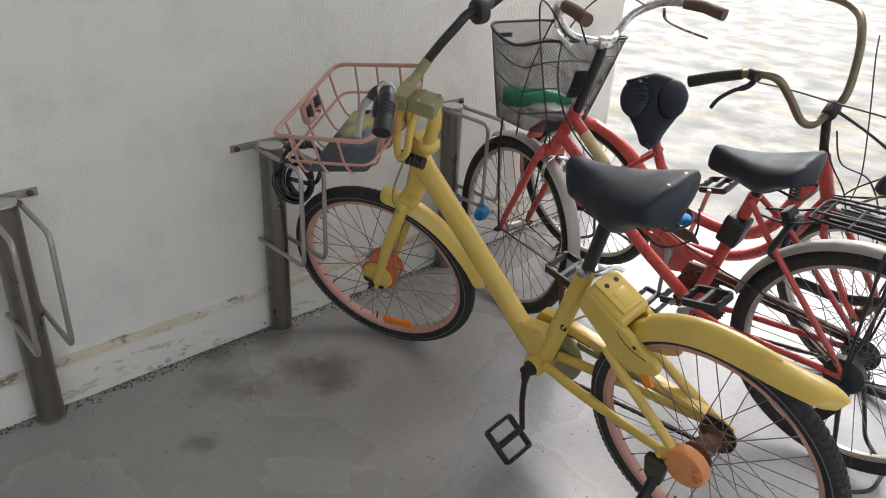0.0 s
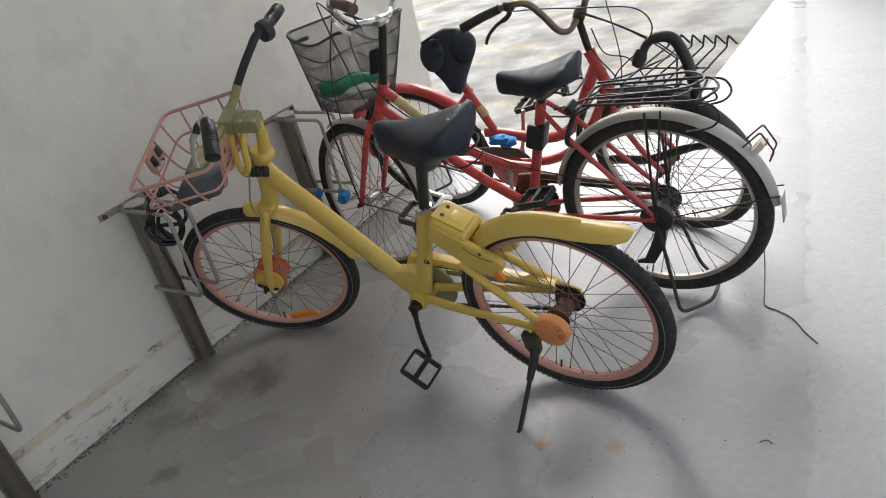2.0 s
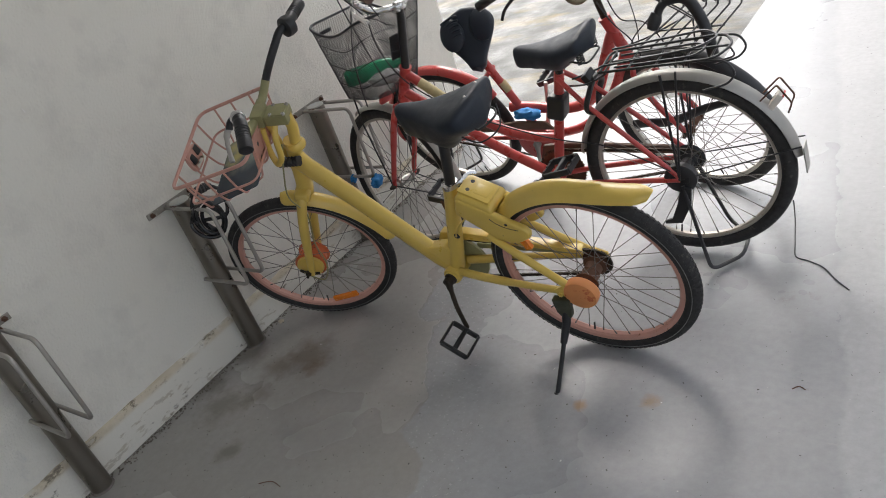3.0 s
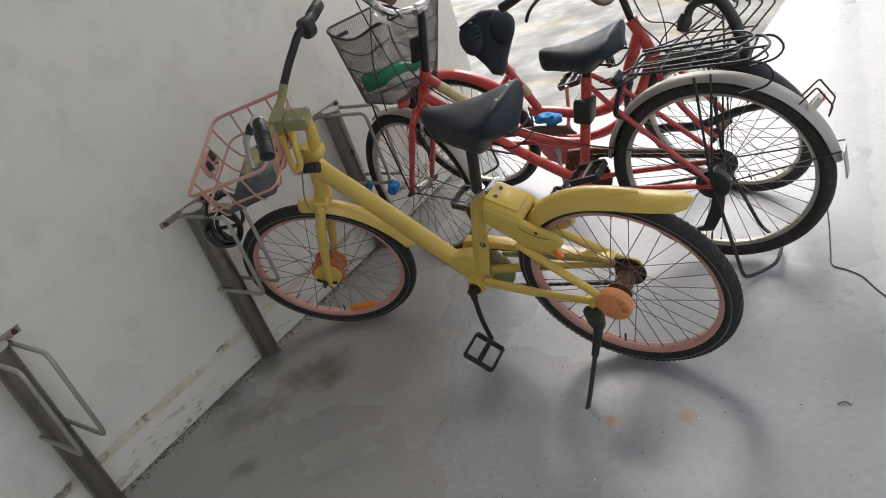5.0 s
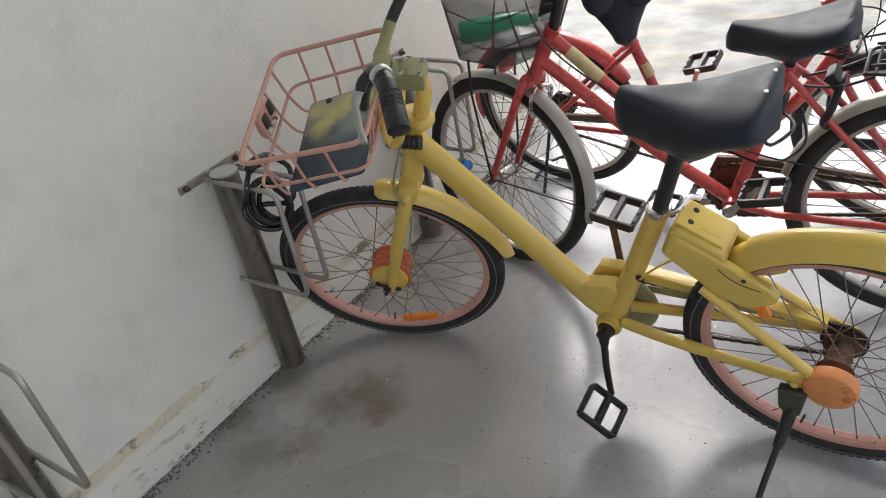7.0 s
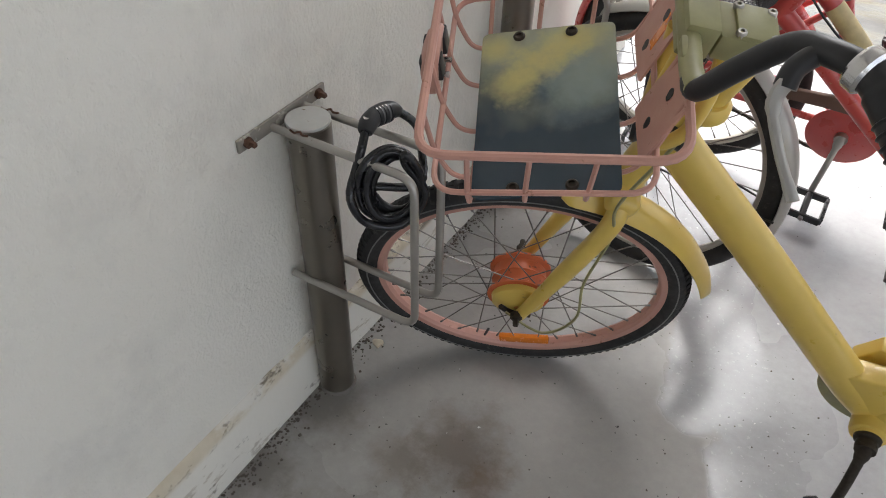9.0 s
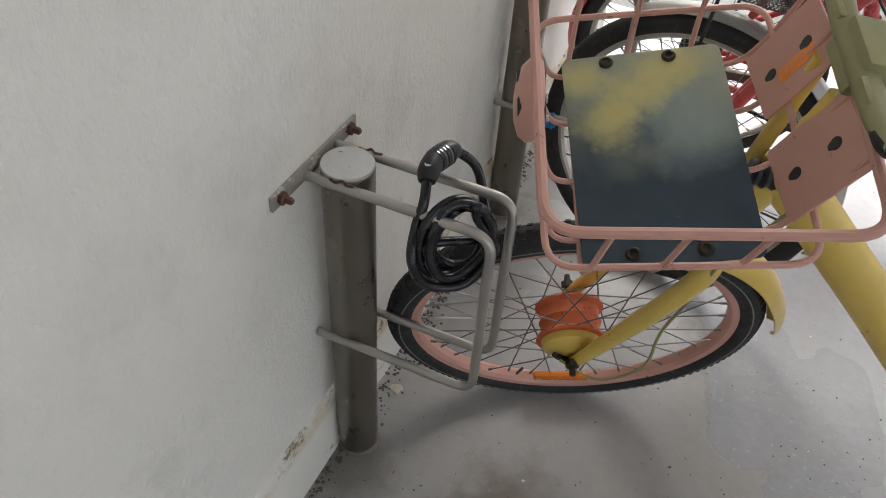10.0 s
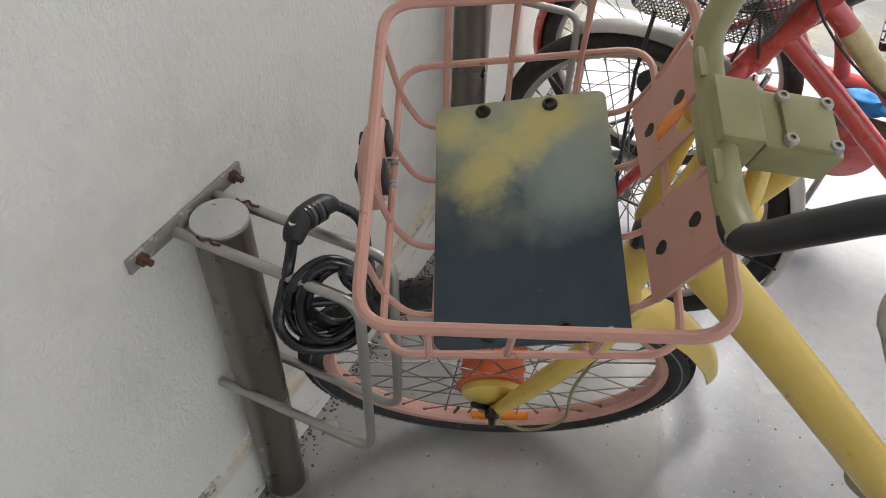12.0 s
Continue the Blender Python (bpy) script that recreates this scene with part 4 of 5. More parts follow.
            part("bell_dial", Geo().lathe([(0.020, -0.017), (0.030, -0.014), (0.032, 0), (0.030, 0.012), (0.020, 0.016)], 24, pose(-0.262, -0.219, 0.769, 8, 0, -32)), BLACK, hb, "round black bell ring")
    # yellow loop below the clamp
    sp("cable_loop", Geo().tube(spline([(-0.190, 0.020, 0.61), (-0.182, 0.052, 0.57), (-0.168, 0.058, 0.510), (-0.140, 0.050, 0.482), (-0.128, 0.030, 0.520), (-0.142, 0.02, 0.60)], 6), 0.0095, 10), YELLOW, "yellow bent guard tube")
    sp("side_tube", Geo().tube([(-0.135, -0.028, 0.43), (-0.140, -0.030, 0.60)], 0.010, 10), YELLOW)
    sp("corrugated_boot", Geo().lathe([(0.014 + 0.003 * (i % 2), 0.018 * i / 3 - 0.04) for i in range(14)], 16, pose(-0.155, 0.015, 0.455, 0, 0, 80)), BLACK, "black corrugated cable boot")
    # basket
    basket = sp("basket", wire_basket_frame(), PINK, "pink wire front basket")
    for pts in wire_basket_wires():
        part("wire", Geo().tube(pts, 0.0034, 7), PINK, basket)
    pl = part("base_plate", Geo().prism([(p.x, p.z) for p in rounded([(-0.0925, 0, -0.1415), (0.0925, 0, -0.1415), (0.0925, 0, 0.1415), (-0.0925, 0, 0.1415)], 0.012, 4, True)], -0.0015, 0.0015, pose(0, 0, 0, -90)), PLATE, basket, "dark metal plate dusted with yellow spray", pose(-0.001, 0.005, 0.4795, -2.4, 11.6, 2.2))
    for sx in (-0.033, 0.040):
        for sy in (-0.130, 0.128):
            o = part("screw", Geo().lathe([(0.0085, 0.0), (0.0085, 0.002), (0.0065, 0.0045), (0.0045, 0.0045), (0.0042, 0.002)], 14, pose(sx, sy, 0.0012, 90)), CHAIN, basket, "dark screw head")
            o.matrix_local = pose(-0.001, 0.005, 0.4795, -2.4, 11.6, 2.2)
    for sy in (-0.060, 0.072):
        br = part("mount_plate", Geo().prism([(p.x, p.z) for p in rounded([(-0.047, 0, -0.050), (0.047, 0, -0.058), (0.047, 0, 0.050), (-0.047, 0, 0.058)], 0.006, 3, True)], -0.0015, 0.0015, pose(-0.1275, sy, 0.566, 0, -17, 0) @ pose(0, 0, 0, 0, 0, -90)), PINK, basket, "pink steel mounting plate")
        for dz in (0.024, -0.026):
            part("keyhole", Geo().prism([(0.0066 * math.cos(radians(a)), 0.0066 * math.sin(radians(a))) for a in range(0, 190, 20)] + [(-0.0066, -0.002), (-0.0026, -0.010), (0.0026, -0.010), (0.0066, -0.002)], -0.0021, 0.0021, pose(-0.1275 - 0.30 * dz, sy, 0.566 + dz, 0, -17, 0) @ pose(0, 0, 0, 0, 0, -90)), BLACK, br)
    part("amber_tab", Geo().box((0.0040, 0.017, 0.050), pose(-0.1295, -0.047, 0.573, 0, -17, 0), 0.0005), AMBER, basket, "orange sticker")
    # light holder on the nose of the basket
    lh = part("light_bracket", Geo().rings([[(0.142 + d, -0.004 + w * math.cos(a) * (abs(math.cos(a)) ** -0.35 if abs(math.cos(a)) > 0.05 else 1), 0.540 + h * math.sin(a) * (abs(math.sin(a)) ** -0.35 if abs(math.sin(a)) > 0.05 else 1) - 0.2 * d) for a in (2 * math.pi * k / 28 for k in range(28))] for d, w, h in ((-0.004, 0.036, 0.034), (0.0, 0.040, 0.038), (0.008, 0.040, 0.038), (0.016, 0.034, 0.031), (0.021, 0.020, 0.018))]), PINK, basket, "rounded pink light holder")
    for dy, dz in ((-0.020, 0.010), (0.020, 0.004)):
        part("lamp_window", Geo().box((0.010, 0.024, 0.030), pose(0.1385, -0.004 + dy, 0.544 + dz, 0, 8, 0), 0.003), BLACK, lh, "black lamp window")
        part("lamp_slot", Geo().box((0.010, 0.016, 0.018), pose(0.158, -0.004 + dy * 0.9, 0.548, 0, 8, 0), 0.003), BLACK, lh, "black slot")
    part("label", Geo().box((0.0012, 0.046, 0.012), pose(0.1372, -0.002, 0.520, 0, 8, 0), 0.0003), CLEAR, lh, "small pale label")
    for sy in (-0.016, 0.010):
        part("bolt", Geo().lathe([(0.004, 0), (0.004, 0.012)], 8, pose(0.139, sy, 0.528, 0, 0, 90)), CHROME, lh)
    return b


def basket_z(x, y):
    return 0.604 - 0.165 * x - 0.06 * y


RIM = [(0.144, 0.176), (0.150, -0.163), (-0.141, -0.150), (-0.145, 0.190)]
MID = [(0.129, 0.169), (0.136, -0.152), (-0.124, -0.156), (-0.129, 0.172)]


def wire_basket_frame():
    g = Geo()
    g.tube(rounded([(x, y, basket_z(x, y)) for x, y in RIM], 0.036, 6, True), 0.0056, 9, True)
    g.tube(rounded([(x, y, basket_z(x, y) - 0.081) for x, y in MID], 0.034, 6, True), 0.0038, 8, True)
    return g


def wire_basket_wires():
    out = []

    def low(x, y):
        return 0.472 - 0.205 * x - 0.042 * y

    for y in (-0.115, -0.045, 0.035, 0.110):
        out.append(rounded([(0.147, y, basket_z(0.147, y)), (0.133, y, basket_z(0.133, y) - 0.081), (0.108, y, low(0.108, y)), (-0.108, y, low(-0.108, y)), (-0.127, y, basket_z(-0.127, y) - 0.081), (-0.143, y, basket_z(-0.143, y))], 0.022, 5))
    for x in (0.086, 0.018, -0.054):
        out.append(rounded([(x, 0.182, basket_z(x, 0.182)), (x, 0.170, basket_z(x, 0.170) - 0.081), (x - 0.002, 0.150, low(x, 0.150)), (x, -0.138, low(x, -0.138)), (x, -0.154, basket_z(x, -0.154) - 0.081), (x, -0.157, basket_z(x, -0.157))], 0.016, 5))
    return out


yellow_bicycle()


# ---- cable lock on the hoops ----
def cable_lock():
    t = thing("cable_lock", "coiled black combination cable lock hanging on the rack hoops", "bike lock", Matrix.Translation((0.205, 0.088, 0.575)))
    h, n = Vector((0.75, 0.66, 0.0)).normalized(), Vector((0.66, -0.75, 0.0)).normalized()
    up = Vector((0, 0, 1))
    pts = []
    loops = [(0.049, 0.072, 0.0, 0.026, 0.013), (0.040, 0.056, 0.010, 0.022, 0.005), (0.049, 0.066, 0.004, 0.014, -0.005), (0.034, 0.050, 0.014, 0.010, -0.014)]
    for k, (rx, rz, cx, cz, off) in enumerate(loops):
        for i in range(12):
            a = radians(150) - 2 * math.pi * i / 12
            f = i / 12
            nx = loops[min(k + 1, 3)]
            rx2, rz2 = rx + (nx[0] - rx) * f, rz + (nx[1] - rz) * f
            cx2, cz2, o2 = cx + (nx[2] - cx) * f, cz + (nx[3] - cz) * f, off + (nx[4] - off) * f
            pts.append(h * (cx2 + rx2 * math.cos(a)) + up * (cz2 + rz2 * math.sin(a)) + n * (o2 + 0.006 * math.sin(a * 2 + k)))
    start = [Vector((-0.043, 0.012, 0.093)), Vector((-0.036, -0.010, 0.074)), Vector((-0.040, -0.020, 0.045)), h * -0.056 + up * 0.015 + n * 0.017, h * -0.034 + up * -0.034 + n * 0.017, h * 0.02 + up * -0.048 + n * 0.013, h * 0.056 + up * 0.005 + n * 0.011, h * 0.027 + up * 0.062 + n * 0.011]
    end = [h * 0.052 + up * 0.0 + n * -0.02, Vector((0.004, 0.090, 0.035)), Vector((-0.016, 0.106, 0.062)), Vector((-0.036, 0.088, 0.089))]
    part("cable", Geo().tube(spline(start + pts[3:] + end, 4), 0.0066, 10), CABLEBLACK, t, "thick black plastic-coated cable")
    head = [(-0.042, 0.010, 0.092), (-0.046, 0.024, 0.098), (-0.047, 0.040, 0.1005), (-0.045, 0.058, 0.100), (-0.041, 0.076, 0.096), (-0.036, 0.088, 0.089)]
    part("lock_head", Geo().tube(spline(head, 4), [0.0105, 0.012, 0.013, 0.0138] + [0.0142] * 12 + [0.0135, 0.0125, 0.0115, 0.010, 0.009], 16), BLACK, t, "black plastic lock barrel")
    for i in range(5):
        part("number_dial", Geo().lathe([(0.0140, -0.0022), (0.0157, -0.0014), (0.0157, 0.0014), (0.0140, 0.0022)], 12, pose(-0.0465 + i * 0.0012, 0.042 + i * 0.0060, 0.0998 - i * 0.0007, -8, 0, -12)), GREYDIAL if i % 2 else BLACK, t, "grey numbered dial ring")
    for i in range(4):
        part("dial_mark", Geo().box((0.0035, 0.0014, 0.0008), pose(-0.0425 + i * 0.0012, 0.042 + i * 0.0060, 0.1150 - i * 0.0007, 0, 18, -12), 0), CHROME, t, "small white dial mark")
    part("button", Geo().lathe([(0.0045, 0), (0.0045, 0.004)], 12, pose(-0.046, 0.020, 0.107, 90)), CHROME, t)
    return t


cable_lock()

# ---- red bicycle with the mesh basket ----
RB = 0.322
MB = frame_of((1.527, 0.880, 0.337), 2.7, -6.0) @ pose(0, 0, 0, 0, 0.6, 0) @ Matrix.Translation((0, 0, -RB))
STEER_B = Matrix.Translation((0.886, 0, 0.785)) @ Matrix.Rotation(radians(-15.5), 4, Vector((-0.084, 0, 0.155)).normalized()) @ Matrix.Translation((-0.886, 0, -0.785))


def mesh_basket(b, label):
    """Tapered basket of fine wire mesh: heavy rim, bands and a diamond net."""
    def ring(v):
        """v 0 at the bottom, 1 at the rim."""
        x0, x1 = 0.945 - 0.100 * v, 1.165 + 0.030 * v
        w = 0.110 + 0.030 * v
        z = 0.705 + 0.290 * v
        c = rounded([(x0, -w, 0), (x1, -w, 0), (x1, w, 0), (x0, w, 0)], 0.06, 9, True)
        return c, z

    def even(v, n):
        c, z = ring(v)
        seg = [(c[(i + 1) % len(c)] - c[i]).length for i in range(len(c))]
        tot, out, i, acc = sum(seg), [], 0, 0.0
        for k in range(n):
            s = tot * k / n
            while acc + seg[i] < s:
                acc += seg[i]
                i += 1
            p = c[i] + (c[(i + 1) % len(c)] - c[i]) * ((s - acc) / seg[i])
            dip = 0.045 * v * max(0, math.cos(math.pi * (p.x - 1.05) / 0.42)) ** 2
            out.append(Vector((p.x, p.y, z - dip)))
        return out

    top = even(1.0, 96)
    bk = part("basket", Geo().tube(top, 0.0046, 8, True), BLACK, b, label, STEER_B)
    n, m = 120, 29
    rows = [even(j / m, n) for j in range(m + 1)]
    g = Geo()
    for s in (-1, 1):
        for i in range(n):
            g.tube([rows[j][(i + s * j) % n] for j in range(m + 1)], 0.0008, 3, caps=False)
    tagged(part("wire_net", g, BLACK, bk, "fine black diamond wire mesh"), "", "", "", "stuff")
    g = Geo()
    base = rows[0]
    for i in range(0, n // 2, 2):
        g.tube([base[i], base[(n - i) % n]], 0.0009, 3, caps=False)
        g.tube([base[(i + 30) % n], base[(n - i + 30) % n]], 0.0009, 3, caps=False)
    tagged(part("base_net", g, BLACK, bk), "", "", "", "stuff")
    for v in (0.22, 0.5, 0.78):
        part("band_wire", Geo().tube([p + Vector((0, 0, 0.008 * math.sin(i * 0.4))) for i, p in enumerate(even(v, 60))], 0.0019, 6, True), BLACK, bk)
    part("mount_plate", Geo().box((0.006, 0.06, 0.09), pose(0.895, 0, 0.86, 0, -18, 0), 0.003), BLACK, bk)
    part("handle_slot", Geo().box((0.004, 0.05, 0.014), pose(1.193, 0.06, 0.945, 0, 6, 0), 0.002), BLACK, bk)
    return bk


def wire_rack(b, name, rails, r, material, label, m=None):
    first = None
    for pts in rails:
        if first is None:
            first = part(name, Geo().tube(pts, r, 8), material, b, label, m)
        else:
            part("rack_wire", Geo().tube(pts, r * 0.85, 6), material, first)
    return first


def red_bicycle_with_basket():
    b = thing("bicycle", "red step-through bicycle with a black mesh basket and silver mudguards", "bicycle", MB)
    part("head_tube", Geo().tube([(0.970, 0, 0.630), (0.962, 0, 0.650), (0.958, 0, 0.656), (0.892, 0, 0.775), (0.886, 0, 0.785)], [0.021, 0.023, 0.0195, 0.0195, 0.022], 16), RED, b)
    part("down_tube", Geo().tube(spline([(0.935, 0, 0.690), (0.82, 0, 0.592), (0.65, 0, 0.443), (0.50, 0, 0.338), (0.443, 0, 0.298)], 4), 0.0175, 14), RED, b)
    tt = part("top_tube", Geo().tube(spline([(0.905, 0, 0.765), (0.83, 0, 0.696), (0.72, 0, 0.590), (0.60, 0, 0.508), (0.50, 0, 0.470), (0.393, 0, 0.458)], 6), 0.0165, 14), RED, b)
    part("decal", Geo().tube([(0.855, 0, 0.7195), (0.83, 0, 0.696), (0.775, 0, 0.642)], 0.0174, 14, caps=False), TAN, tt, "peeling tan sticker")
    part("seat_tube", Geo().tube([(0.443, 0, 0.298), (0.325, 0, 0.694)], 0.0165, 14), RED, b)
    part("bottom_bracket", Geo().lathe([(0.021, -0.036), (0.022, -0.034), (0.022, 0.034), (0.021, 0.036)], 20, pose(0.443, 0, 0.298)), RED, b)
    for s in (-1, 1):
        part("chainstay", Geo().tube([(0.43, s * 0.02, 0.298), (0.33, s * 0.045, 0.302), (0.0, s * 0.066, RB)], 0.0095, 10), RED, b)
        part("seatstay", Geo().tube([(0.325, s * 0.022, 0.685), (0.25, s * 0.05, 0.61), (0.0, s * 0.068, RB + 0.01)], 0.0082, 10), RED, b)
        part("dropout", Geo().prism([(0.03, 0.305), (0.03, 0.345), (-0.03, 0.33), (-0.028, 0.31)], s * 0.067 - 0.003, s * 0.067 + 0.003, bevel=0.001), BLACK, b)
    part("seatpost", Geo().tube([(0.326, 0, 0.69), (0.305, 0, 0.765)], 0.0128, 14), BLACK, b)
    saddle(b, (0.462, 0.800), (0.190, 0.834), 0.190, 0.075, 0.315, VINYL, "black vinyl saddle")
    for s in (-1, 1):
        part("saddle_spring", Geo().tube([(0.215 + 0.011 * math.cos(i * 0.9), s * 0.055 + 0.011 * math.sin(i * 0.9), 0.742 + i * 0.0011) for i in range(40)], 0.0023, 6), BLACK, b)
    part("saddle_rail", Geo().tube(spline([(0.33, 0.02, 0.748), (0.25, 0.04, 0.742), (0.20, 0.05, 0.74), (0.19, 0.0, 0.742), (0.20, -0.05, 0.74), (0.25, -0.04, 0.742), (0.33, -0.02, 0.748)], 4), 0.0032, 6), BLACK, b)
    # wheels and mudguards
    wheel("rear_wheel", b, Matrix.Translation((0, 0, RB)), RB, 0.0235, ALLOY, 0.028, BLACK, 36, 0.020, 0.026, 0, False, "alloy rim with steel spokes")
    wheel("front_wheel", b, STEER_B @ Matrix.Translation((1.115, 0, 0.312)), 0.312, 0.0225, ALLOY, 0.022, STEEL, 36, 0.020, 0.026, 0, False, "alloy rim with steel spokes")
    rf = fender("rear_fender", b, (0, RB), 0.340, 14, 175, 0.058, 0.016, SILVERPAINT, "silver steel mudguard")
    part("flap", Geo().box((0.004, 0.046, 0.085), pose(-0.346, 0, 0.345, 0, 2, 0), 0.0015), SILVERPAINT, rf)
    rl = part("rear_reflector", Geo().box((0.020, 0.036, 0.055), pose(-0.286, 0, 0.536, 0, -38, 0), 0.006), CLEAR, rf, "clear and red tail reflector")
    part("red_lens", Geo().box((0.006, 0.032, 0.030), pose(-0.300, 0, 0.543, 0, -38, 0), 0.002), RED, rl)
    part("reflector_guard", Geo().tube(rounded([(-0.250, 0.022, 0.548), (-0.297, 0.022, 0.594), (-0.330, 0.022, 0.535), (-0.317, 0.022, 0.503), (-0.317, -0.022, 0.503), (-0.330, -0.022, 0.535), (-0.297, -0.022, 0.594), (-0.250, -0.022, 0.548)], 0.008, 4), 0.0026, 6), RUST, rl, "rusty wire guard")
    fender("front_fender", b, (1.115, 0.312), 0.328, 60, 196, 0.052, 0.014, SILVERPAINT, "silver steel mudguard", STEER_B)
    for s in (-1, 1):
        part("fender_stay", Geo().tube([(0.0, s * 0.07, RB), (-0.343, s * 0.028, RB + 0.075)], 0.0024, 6), BLACK, b)
        part("fender_stay", Geo().tube([(1.115, s * 0.055, 0.312), (0.80, s * 0.026, 0.285)], 0.0024, 6), BLACK, b, "", STEER_B)
        part("rack_stay", Geo().tube([(0.0, s * 0.072, RB), (-0.01, s * 0.070, 0.685)], 0.0042, 8), BLACK, b, "black rack strut")
        part("rack_stay", Geo().tube([(0.0, s * 0.072, RB), (-0.055, s * 0.070, 0.69)], 0.0032, 8), BLACK, b)
        part("rack_arm", Geo().tube(spline([(0.30, s * 0.02, 0.655), (0.22, s * 0.045, 0.668), (0.15, s * 0.055, 0.70)], 4), 0.0032, 6), BLACK, b)
    z = 0.705
    rails = [rounded([(0.17, 0.05, z), (0.17, 0.062, z + 0.004), (-0.165, 0.070, z + 0.012), (-0.20, 0.0, z + 0.014), (-0.165, -0.070, z + 0.012), (0.17, -0.062, z + 0.004), (0.17, 0.05, z)], 0.03, 5)]
    rails.append(rounded([(0.13, 0.035, z + 0.002), (-0.10, 0.038, z + 0.010), (-0.13, 0, z + 0.012), (-0.10, -0.038, z + 0.010), (0.13, -0.035, z + 0.002)], 0.02, 4))
    rails.append(rounded([(0.16, 0.050, z + 0.018), (-0.12, 0.052, z + 0.040), (-0.17, 0, z + 0.042), (-0.12, -0.052, z + 0.040), (0.16, -0.050, z + 0.018)], 0.03, 5))
    rails.append([(0.15, 0, z + 0.003), (-0.195, 0, z + 0.012)])
    for x in (0.15, 0.08, 0.0, -0.08, -0.15):
        rails.append([(x, -0.066, z + 0.004), (x, 0.066, z + 0.004)])
    for s in (-1, 1):
        rails.append(rounded([(-0.14, s * 0.07, z + 0.010), (-0.195, s * 0.075, z + 0.004), (-0.215, s * 0.074, z - 0.035), (-0.19, s * 0.074, z - 0.065), (-0.12, s * 0.072, z - 0.08)], 0.02, 4))
    wire_rack(b, "rear_rack", rails, 0.0040, BLACK, "black wire rear rack")
    # drive
    chainring(b, 0.443, 0.298, 0.082, -0.045, RUST)
    part("chain_disc", Geo().lathe([(0.030, -0.055), (0.074, -0.053), (0.078, -0.050), (0.074, -0.048)], 40, pose(0.443, 0, 0.298)), RUST, b, "rusty brown chainwheel disc")
    chain_loop(b, 0.443, 0.298, 0.083, 0, RB, 0.035, -0.045)
    part("freewheel", Geo().lathe([(0.046, -0.056), (0.048, -0.054), (0.036, -0.044), (0.03, -0.036)], 28, pose(0, 0, RB)), BLACK, b)
    part("brake_drum", Geo().lathe([(0.047, 0.040), (0.050, 0.043), (0.050, 0.064), (0.045, 0.068), (0.012, 0.070)], 30, pose(0, 0, RB)), BLACK, b, "black band brake drum")
    part("chain_cover", Geo().prism([(0.52, 0.345), (0.50, 0.392), (0.40, 0.398), (0.03, 0.362), (0.0, 0.34), (0.03, 0.335), (0.38, 0.36)], -0.070, -0.055, bevel=0.003), BROWNRUB, b, "dull brown chain guard")
    crank(b, 0.443, 0.298, 0.05, 0.345, 0.428, 0.085, STEEL)
    pedal(b, (0.343, 0.135, 0.434), 12)
    crank(b, 0.443, 0.298, -0.066, 0.545, 0.208, -0.09, STEEL)
    pedal(b, (0.545, -0.14, 0.208), 12)
    # wheel lock on the seat stays and battery box on the seat tube
    lk = part("ring_lock", Geo().tube(spline([(0.235, 0.02, 0.555), (0.24, 0.055, 0.585), (0.225, 0.065, 0.625), (0.215, 0.0, 0.665), (0.225, -0.065, 0.625), (0.24, -0.055, 0.585), (0.235, -0.02, 0.555)], 5), 0.0085, 10, flat=1.3), BLACK, b, "black horseshoe wheel lock")
    part("lock_box", Geo().box((0.022, 0.055, 0.04), pose(0.23, 0.0, 0.668, 0, 30, 0), 0.006), BLACK, lk)
    part("tube_box", Geo().box((0.058, 0.062, 0.085), pose(0.358, 0.008, 0.585, 0, -16, 0), 0.012, 3), BLACK, b, "black plastic lock holder")
    part("wall_stand", Geo().tube(rounded([(-0.005, 0.072, RB - 0.02), (-0.06, 0.13, 0.009), (-0.14, 0.05, 0.007), (-0.14, -0.05, 0.007), (-0.06, -0.13, 0.009), (-0.005, -0.072, RB - 0.02)], 0.03, 5), 0.0062, 8), BLACK, b, "black double-leg parking stand")
    dr = part("derailleur", Geo().prism([(0.0, 0.30), (0.02, 0.24), (0.05, 0.175), (0.075, 0.165), (0.075, 0.155), (0.02, 0.158), (-0.02, 0.23), (-0.03, 0.29)], 0.066, 0.078, bevel=0.003), BLACK, b, "black brake arm with stand spring")
    # fork, stem, bars
    for s in (-1, 1):
        part("fork_blade", Geo().tube(spline([(0.970, s * 0.025, 0.640), (0.985, s * 0.048, 0.605), (1.05, s * 0.056, 0.46), (1.105, s * 0.056, 0.345), (1.115, s * 0.056, 0.308)], 5), [0.0125] * 10 + [0.0105] * 6 + [0.0085] * 5, 12), RED, b, "", STEER_B)
        part("axle_nut", Geo().lathe([(0.010, s * 0.056), (0.010, s * 0.070), (0.005, s * 0.082)], 6, pose(1.115, 0, 0.312)), CHAIN, b, "", STEER_B)
        part("basket_stay", Geo().tube([(1.115, s * 0.064, 0.312), (1.12, s * 0.095, 0.60), (1.11, s * 0.10, 0.71)], 0.0036, 6), BLACK, b, "black basket strut", STEER_B)
        part("brake_arm", Geo().tube(spline([(0.955, s * 0.01, 0.615), (0.945, s * 0.045, 0.60), (0.955, s * 0.04, 0.555), (0.965, s * 0.022, 0.53)], 4), 0.0055, 8), CHROME, b, "", STEER_B)
    part("fork_crown", Geo().box((0.036, 0.078, 0.026), pose(0.972, 0, 0.636, 0, -28, 0), 0.008), RED, b, "", STEER_B)
    part("front_reflector", Geo().box((0.016, 0.055, 0.04), pose(1.06, 0.0, 0.665, 0, -20, 0), 0.012), RED, b, "", STEER_B)
